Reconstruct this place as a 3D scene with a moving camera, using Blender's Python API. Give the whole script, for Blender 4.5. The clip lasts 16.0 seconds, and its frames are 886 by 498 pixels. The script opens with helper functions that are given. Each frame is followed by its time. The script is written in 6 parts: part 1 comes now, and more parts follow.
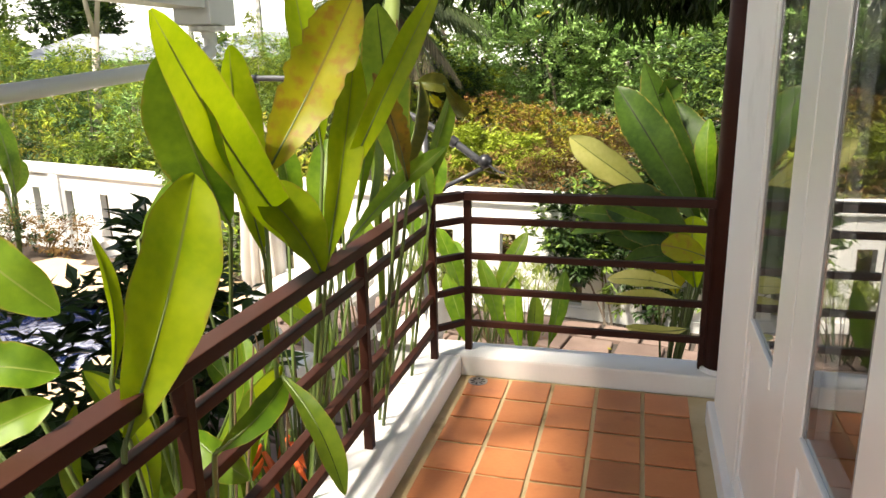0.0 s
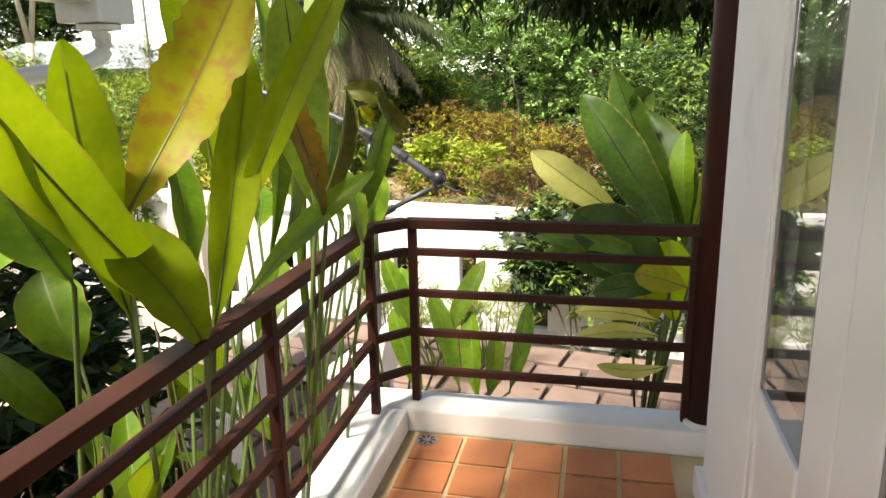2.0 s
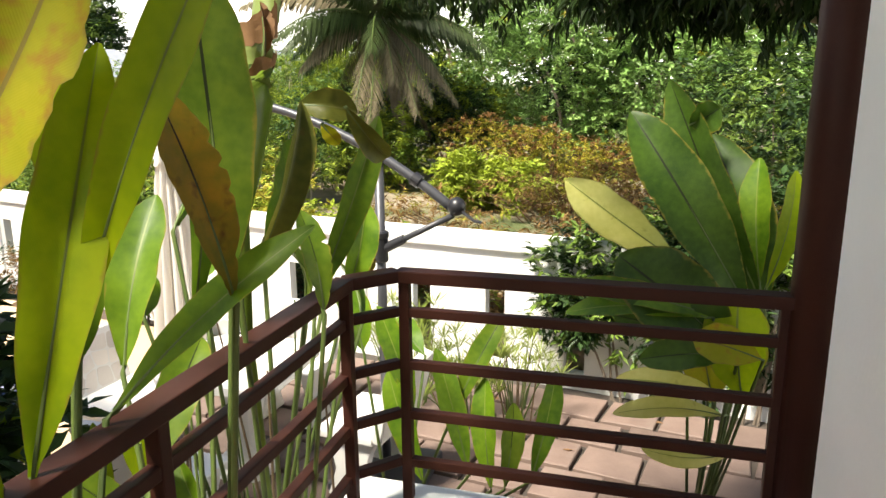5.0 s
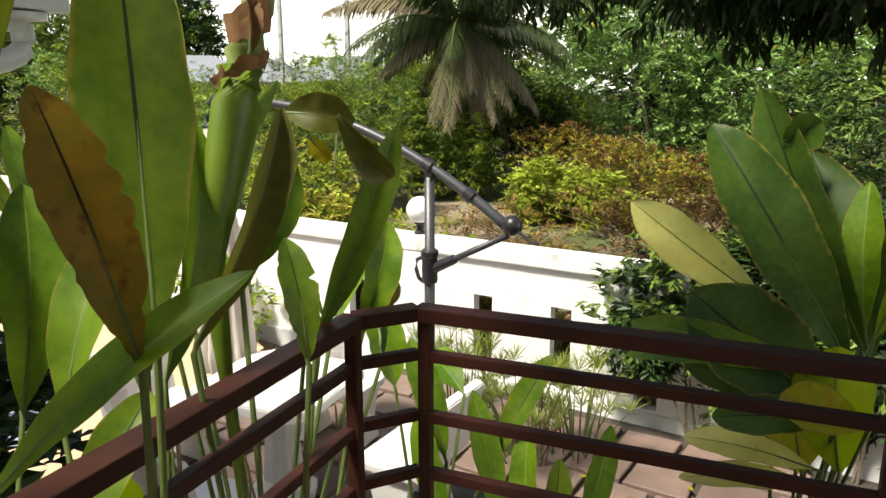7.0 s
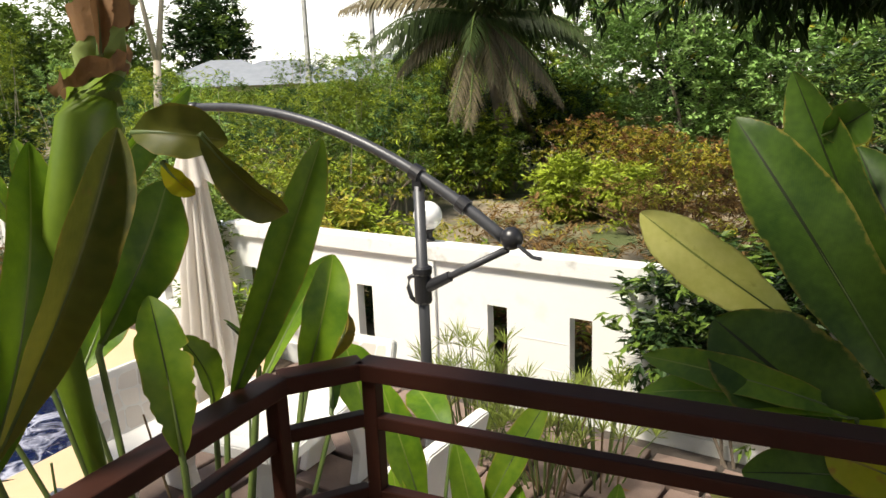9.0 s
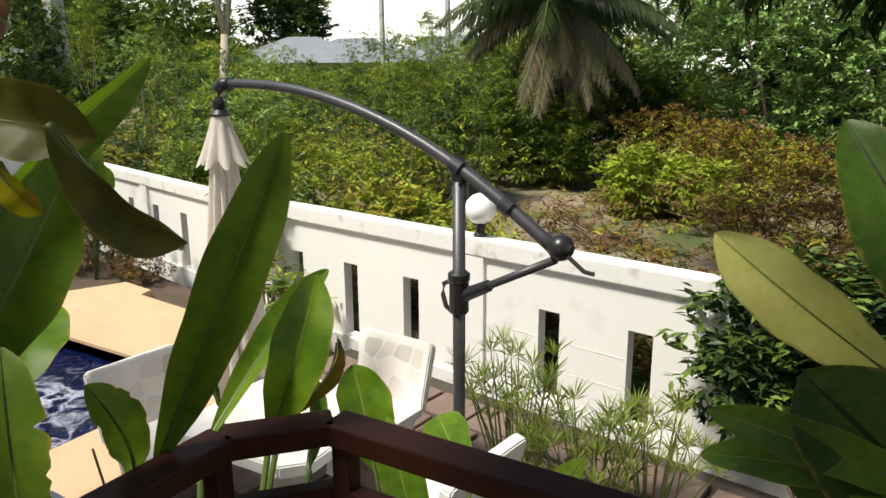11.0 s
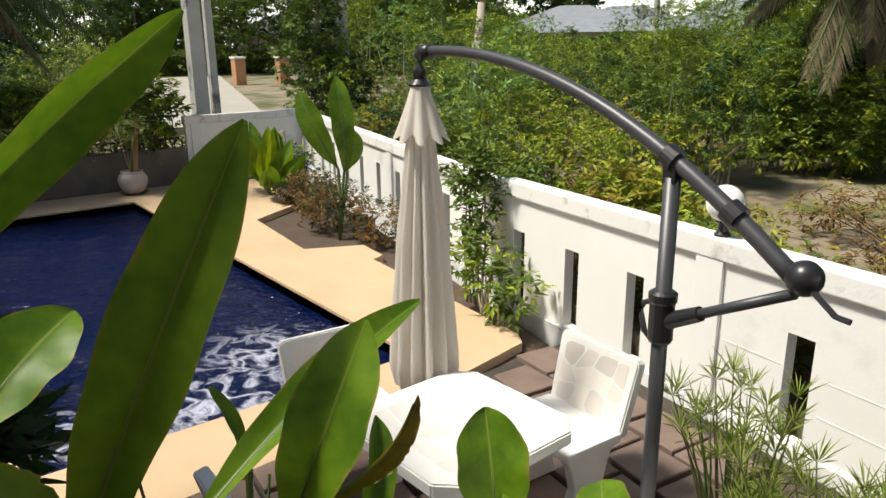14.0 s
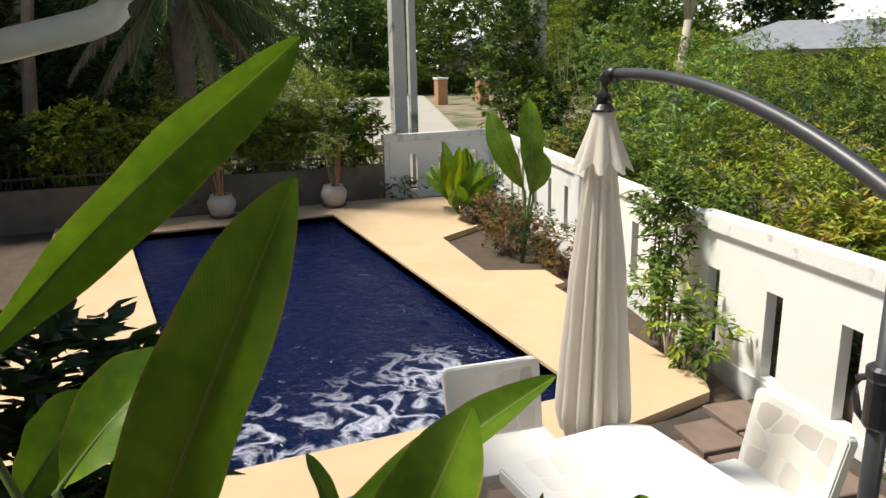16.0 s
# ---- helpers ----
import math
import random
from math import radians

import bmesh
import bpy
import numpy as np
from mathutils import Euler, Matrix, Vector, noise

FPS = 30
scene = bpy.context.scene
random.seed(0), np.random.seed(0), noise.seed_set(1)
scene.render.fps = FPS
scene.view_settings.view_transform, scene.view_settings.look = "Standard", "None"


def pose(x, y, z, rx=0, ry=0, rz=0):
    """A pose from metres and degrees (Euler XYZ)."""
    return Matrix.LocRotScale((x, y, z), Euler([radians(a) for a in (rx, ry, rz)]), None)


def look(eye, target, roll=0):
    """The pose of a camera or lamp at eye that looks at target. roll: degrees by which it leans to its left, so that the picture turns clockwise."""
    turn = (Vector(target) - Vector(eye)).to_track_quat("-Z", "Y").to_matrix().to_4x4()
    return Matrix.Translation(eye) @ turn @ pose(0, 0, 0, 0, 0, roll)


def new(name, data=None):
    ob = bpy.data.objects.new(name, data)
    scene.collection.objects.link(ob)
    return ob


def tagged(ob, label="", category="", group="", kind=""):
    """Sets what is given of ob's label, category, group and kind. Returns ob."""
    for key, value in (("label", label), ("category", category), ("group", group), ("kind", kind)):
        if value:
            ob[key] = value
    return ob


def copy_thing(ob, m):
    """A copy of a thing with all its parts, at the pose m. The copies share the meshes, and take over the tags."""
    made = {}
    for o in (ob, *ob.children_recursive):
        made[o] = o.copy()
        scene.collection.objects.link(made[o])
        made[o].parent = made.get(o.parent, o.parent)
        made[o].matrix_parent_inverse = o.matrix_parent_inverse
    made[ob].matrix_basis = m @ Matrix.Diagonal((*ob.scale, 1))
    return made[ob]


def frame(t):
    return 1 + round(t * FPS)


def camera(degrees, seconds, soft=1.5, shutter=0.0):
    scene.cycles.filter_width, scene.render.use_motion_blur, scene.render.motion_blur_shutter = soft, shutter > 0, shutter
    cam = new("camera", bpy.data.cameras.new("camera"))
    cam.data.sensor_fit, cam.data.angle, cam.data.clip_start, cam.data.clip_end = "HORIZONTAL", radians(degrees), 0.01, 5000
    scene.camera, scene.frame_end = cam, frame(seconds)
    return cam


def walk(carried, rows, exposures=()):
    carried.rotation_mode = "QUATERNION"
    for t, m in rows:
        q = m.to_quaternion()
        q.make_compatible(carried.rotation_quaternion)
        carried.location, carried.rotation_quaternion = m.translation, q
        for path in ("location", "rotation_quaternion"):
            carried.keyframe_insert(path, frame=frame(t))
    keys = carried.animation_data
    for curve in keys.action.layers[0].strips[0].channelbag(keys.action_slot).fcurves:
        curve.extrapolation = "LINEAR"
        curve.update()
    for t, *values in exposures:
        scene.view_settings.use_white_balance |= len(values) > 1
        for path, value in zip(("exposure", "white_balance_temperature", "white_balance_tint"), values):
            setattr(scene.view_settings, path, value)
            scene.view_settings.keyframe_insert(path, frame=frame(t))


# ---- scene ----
cam = camera(63.2, 16.0)
PATH = [
    (0, (0.051, 0.055, 1.566), (-0.462, 1.921, 1.061), -1.1),
    (0.5, (0.027, 0.192, 1.561), (-0.396, 2.086, 1.077), -0.6),
    (1, (0.014, 0.32, 1.568), (-0.354, 2.23, 1.104), -0.8),
    (1.5, (0.007, 0.459, 1.558), (-0.364, 2.359, 1.054), -1.5),
    (2, (0.021, 0.601, 1.548), (-0.405, 2.494, 1.063), -1.1),
    (2.5, (0.029, 0.726, 1.554), (-0.487, 2.597, 1.071), -0.8),
    (3, (0.038, 0.839, 1.545), (-0.513, 2.695, 1.04), -0.6),
    (3.5, (0.018, 0.959, 1.538), (-0.488, 2.835, 1.065), -0.2),
    (4, (-0.02, 1.08, 1.547), (-0.49, 2.97, 1.094), -0.5),
    (6.5, (0.015, 1.658, 1.513), (-0.708, 3.469, 1.066), -0.2),
    (7, (0.025, 1.738, 1.528), (-0.728, 3.539, 1.093), -0.0),
    (7.5, (-0.007, 1.872, 1.524), (-0.714, 3.694, 1.098), -0.7),
    (8, (0.005, 1.962, 1.525), (-0.666, 3.792, 1.079), -2.4),
    (8.5, (0.023, 2.079, 1.52), (-0.71, 3.883, 1.066), -2.3),
    (9, (0.05, 2.199, 1.533), (-0.793, 3.957, 1.088), -2.2),
    (11.5, (-0.05, 2.694, 1.522), (-1.082, 4.33, 1.014), -0.7),
    (12, (-0.068, 2.785, 1.51), (-1.162, 4.373, 0.982), -1.4),
    (12.5, (-0.072, 2.91, 1.495), (-1.305, 4.404, 0.997), -0.8),
    (13, (-0.07, 3.01, 1.514), (-1.429, 4.377, 0.978), -0.3),
    (13.5, (-0.096, 3.098, 1.514), (-1.541, 4.361, 0.951), -0.6),
    (14, (-0.147, 3.171, 1.504), (-1.658, 4.357, 0.949), -0.6),
    (14.5, (-0.215, 3.228, 1.499), (-1.78, 4.34, 0.939), -0.6),
    (15, (-0.255, 3.27, 1.502), (-1.901, 4.279, 0.981), -1.4),
    (15.5, (-0.276, 3.304, 1.506), (-1.998, 4.185, 0.995), -1.3),
    (16, (-0.269, 3.35, 1.514), (-2.058, 4.095, 1.017), -1.2),
]
walk(cam, [(t, look(eye, target, roll)) for t, eye, target, roll in PATH],
     [(t, e, 7300 + k, 9 + k / 150) for t, e, k in ((0.0, 1.48, 150), (4.2, 1.48, -50), (6.3, 0.94, -100), (9.2, 0.64, -100), (11.5, 0.3, -300), (14.0, 0.33, -300), (16.0, 0.4, -300))])

# ---- world, sun, exposure ----
world = bpy.data.worlds.new("sky_world")
scene.world = world
world.use_nodes = True
wn = world.node_tree
sky = wn.nodes.new("ShaderNodeTexSky")
sky.sky_type = "NISHITA"
sky.sun_disc = False
SUN_EL, SUN_AZ = 60.0, 212.0
sky.sun_elevation, sky.sun_rotation = radians(SUN_EL), radians(SUN_AZ)
sky.dust_density, sky.air_density, sky.ozone_density = 1.6, 1.0, 1.5
wn.links.new(sky.outputs[0], wn.nodes["Background"].inputs[0])
wn.nodes["Background"].inputs[1].default_value = 0.08
sun_data = bpy.data.lights.new("sun", "SUN")
sun_data.energy, sun_data.angle, sun_data.color = 4.6, radians(10), (1.0, 0.965, 0.91)
sun = new("sun", sun_data)
az = radians(SUN_AZ)
sun.matrix_world = look((40 * math.sin(az) * math.cos(radians(SUN_EL)), 40 * math.cos(az) * math.cos(radians(SUN_EL)),
                         40 * math.sin(radians(SUN_EL))), (0, 0, 0))


# ---- materials ----
def mat(name, c1, c2, rough=0.6, scale=3.0, fine=45.0, bump=0.25, depth=0.004, metal=0.0, spec=0.5, rnd=0.0, island=0.0,
        stain=None, stain_scale=1.2, stain_at=0.6, coat=0.0, thin=0.0):
    """Two-scale noise colour, fine relief, optional stains; rnd/island: brightness change from piece to piece; thin: translucency."""
    m = bpy.data.materials.new(name)
    m.use_nodes = True
    n, l = m.node_tree.nodes, m.node_tree.links
    b = n["Principled BSDF"]
    geo = n.new("ShaderNodeNewGeometry")
    big, small = n.new("ShaderNodeTexNoise"), n.new("ShaderNodeTexNoise")
    big.inputs["Scale"].default_value, small.inputs["Scale"].default_value = scale, fine
    big.inputs["Detail"].default_value, small.inputs["Detail"].default_value = 4.0, 5.0
    for t in (big, small):
        l.new(geo.outputs["Position"], t.inputs["Vector"])
    add = n.new("ShaderNodeMath")
    add.operation = "MULTIPLY_ADD"
    add.inputs[1].default_value, add.use_clamp = 0.45, True
    l.new(small.outputs["Fac"], add.inputs[0])
    sub = n.new("ShaderNodeMath")
    sub.operation = "MULTIPLY_ADD"
    sub.inputs[1].default_value, sub.inputs[2].default_value = 1.4, -0.42
    l.new(big.outputs["Fac"], sub.inputs[0])
    l.new(sub.outputs[0], add.inputs[2])
    mix = n.new("ShaderNodeMix")
    mix.data_type = "RGBA"
    mix.inputs[6].default_value, mix.inputs[7].default_value = (*c1, 1), (*c2, 1)
    l.new(add.outputs[0], mix.inputs[0])
    col = mix.outputs[2]
    if stain:
        st = n.new("ShaderNodeTexNoise")
        st.inputs["Scale"].default_value, st.inputs["Detail"].default_value = stain_scale, 6.0
        l.new(geo.outputs["Position"], st.inputs["Vector"])
        ramp = n.new("ShaderNodeMapRange")
        ramp.inputs[1].default_value, ramp.inputs[2].default_value = stain_at, stain_at + 0.14
        l.new(st.outputs["Fac"], ramp.inputs[0])
        sm = n.new("ShaderNodeMix")
        sm.data_type = "RGBA"
        l.new(ramp.outputs[0], sm.inputs[0])
        l.new(col, sm.inputs[6])
        sm.inputs[7].default_value = (*stain, 1)
        col = sm.outputs[2]
    for amount, node, out in ((rnd, "ShaderNodeObjectInfo", "Random"), (island, "ShaderNodeNewGeometry", "Random Per Island")):
        if amount:
            oi = n.new(node)
            mr = n.new("ShaderNodeMapRange")
            mr.inputs[3].default_value, mr.inputs[4].default_value = 1 - amount, 1 + amount
            l.new(oi.outputs[out], mr.inputs[0])
            hsv = n.new("ShaderNodeHueSaturation")
            l.new(mr.outputs[0], hsv.inputs["Value"])
            l.new(col, hsv.inputs["Color"])
            col = hsv.outputs[0]
    l.new(col, b.inputs["Base Color"])
    b.inputs["Roughness"].default_value, b.inputs["Metallic"].default_value = rough, metal
    b.inputs["Specular IOR Level"].default_value = spec
    b.inputs["Coat Weight"].default_value = coat
    bp = n.new("ShaderNodeBump")
    bp.inputs["Strength"].default_value, bp.inputs["Distance"].default_value = bump, depth
    l.new(small.outputs["Fac"], bp.inputs["Height"])
    l.new(bp.outputs[0], b.inputs["Normal"])
    if thin:
        tr = n.new("ShaderNodeBsdfTranslucent")
        l.new(col, tr.inputs[0])
        ms = n.new("ShaderNodeMixShader")
        ms.inputs[0].default_value = thin
        l.new(b.outputs[0], ms.inputs[1])
        l.new(tr.outputs[0], ms.inputs[2])
        l.new(ms.outputs[0], n["Material Output"].inputs[0])
    return m


def leaf_mat(name, c1, c2, spots=None, spot_at=0.62, thin=0.5, rough=0.42, rib=(0.3, 0.36, 0.08), veins=95.0):
    """A broad banana-like blade: side veins, pale or dark midrib, blotches, light through it. UV: x across (0..1), y along."""
    m = bpy.data.materials.new(name)
    m.use_nodes = True
    n, l = m.node_tree.nodes, m.node_tree.links
    b = n["Principled BSDF"]
    uv = n.new("ShaderNodeUVMap")
    sep = n.new("ShaderNodeSeparateXYZ")
    l.new(uv.outputs[0], sep.inputs[0])

    def mth(op, a, c=None, clamp=False):
        q = n.new("ShaderNodeMath")
        q.operation, q.use_clamp = op, clamp
        for i, s in enumerate((a, c)):
            if s is None:
                continue
            if isinstance(s, (int, float)):
                q.inputs[i].default_value = s
            else:
                l.new(s, q.inputs[i])
        return q.outputs[0]

    off = mth("ABSOLUTE", mth("SUBTRACT", sep.outputs[0], 0.5))
    vein = mth("SINE", mth("MULTIPLY", mth("SUBTRACT", sep.outputs[1], mth("MULTIPLY", off, 0.35)), veins * 6.28))
    geo = n.new("ShaderNodeNewGeometry")
    big = n.new("ShaderNodeTexNoise")
    big.inputs["Scale"].default_value, big.inputs["Detail"].default_value = 4.5, 4
    l.new(geo.outputs["Position"], big.inputs["Vector"])
    fine = n.new("ShaderNodeTexNoise")
    fine.inputs["Scale"].default_value, fine.inputs["Detail"].default_value = 38, 5
    l.new(geo.outputs["Position"], fine.inputs["Vector"])
    mix = n.new("ShaderNodeMix")
    mix.data_type = "RGBA"
    mix.inputs[6].default_value, mix.inputs[7].default_value = (*c1, 1), (*c2, 1)
    l.new(mth("ADD", mth("MULTIPLY", mth("SUBTRACT", big.outputs["Fac"], 0.3), 2.2), mth("ADD", mth("MULTIPLY", vein, 0.05), mth("MULTIPLY", mth("SUBTRACT", fine.outputs["Fac"], 0.5), 1.1)), True), mix.inputs[0])
    col = mix.outputs[2]
    if spots:
        sp = n.new("ShaderNodeTexNoise")
        sp.inputs["Scale"].default_value, sp.inputs["Detail"].default_value = 24, 8
        l.new(geo.outputs["Position"], sp.inputs["Vector"])
        mr = n.new("ShaderNodeMapRange")
        mr.inputs[1].default_value, mr.inputs[2].default_value = spot_at, spot_at + 0.16
        l.new(sp.outputs["Fac"], mr.inputs[0])
        sm = n.new("ShaderNodeMix")
        sm.data_type = "RGBA"
        l.new(mr.outputs[0], sm.inputs[0])
        l.new(col, sm.inputs[6])
        sm.inputs[7].default_value = (*spots, 1)
        col = sm.outputs[2]
    em = n.new("ShaderNodeMix")
    em.data_type = "RGBA"
    edge = n.new("ShaderNodeMapRange")
    edge.inputs[1].default_value, edge.inputs[2].default_value, edge.inputs[4].default_value = 0.462, 0.51, 0.75
    l.new(mth("ADD", off, mth("MULTIPLY", mth("SUBTRACT", fine.outputs["Fac"], 0.5), 0.16)), edge.inputs[0])
    l.new(edge.outputs[0], em.inputs[0])
    l.new(col, em.inputs[6])
    em.inputs[7].default_value = (0.26, 0.2, 0.035, 1)
    col = em.outputs[2]
    rm = n.new("ShaderNodeMix")
    rm.data_type = "RGBA"
    l.new(mth("LESS_THAN", off, 0.018), rm.inputs[0])
    l.new(col, rm.inputs[6])
    rm.inputs[7].default_value = (*rib, 1)
    col = rm.outputs[2]
    oi = n.new("ShaderNodeObjectInfo")
    mr2 = n.new("ShaderNodeMapRange")
    mr2.inputs[3].default_value, mr2.inputs[4].default_value = 0.85, 1.15
    l.new(oi.outputs["Random"], mr2.inputs[0])
    hsv = n.new("ShaderNodeHueSaturation")
    l.new(mr2.outputs[0], hsv.inputs["Value"])
    l.new(col, hsv.inputs["Color"])
    col = hsv.outputs[0]
    l.new(col, b.inputs["Base Color"])
    b.inputs["Roughness"].default_value = rough
    b.inputs["Specular IOR Level"].default_value = 0.3
    bp = n.new("ShaderNodeBump")
    bp.inputs["Strength"].default_value, bp.inputs["Distance"].default_value = 0.12, 0.0012
    l.new(vein, bp.inputs["Height"])
    l.new(bp.outputs[0], b.inputs["Normal"])
    tr = n.new("ShaderNodeBsdfTranslucent")
    l.new(col, tr.inputs[0])
    ms = n.new("ShaderNodeMixShader")
    ms.inputs[0].default_value = thin
    l.new(b.outputs[0], ms.inputs[1])
    l.new(tr.outputs[0], ms.inputs[2])
    l.new(ms.outputs[0], n["Material Output"].inputs[0])
    return m


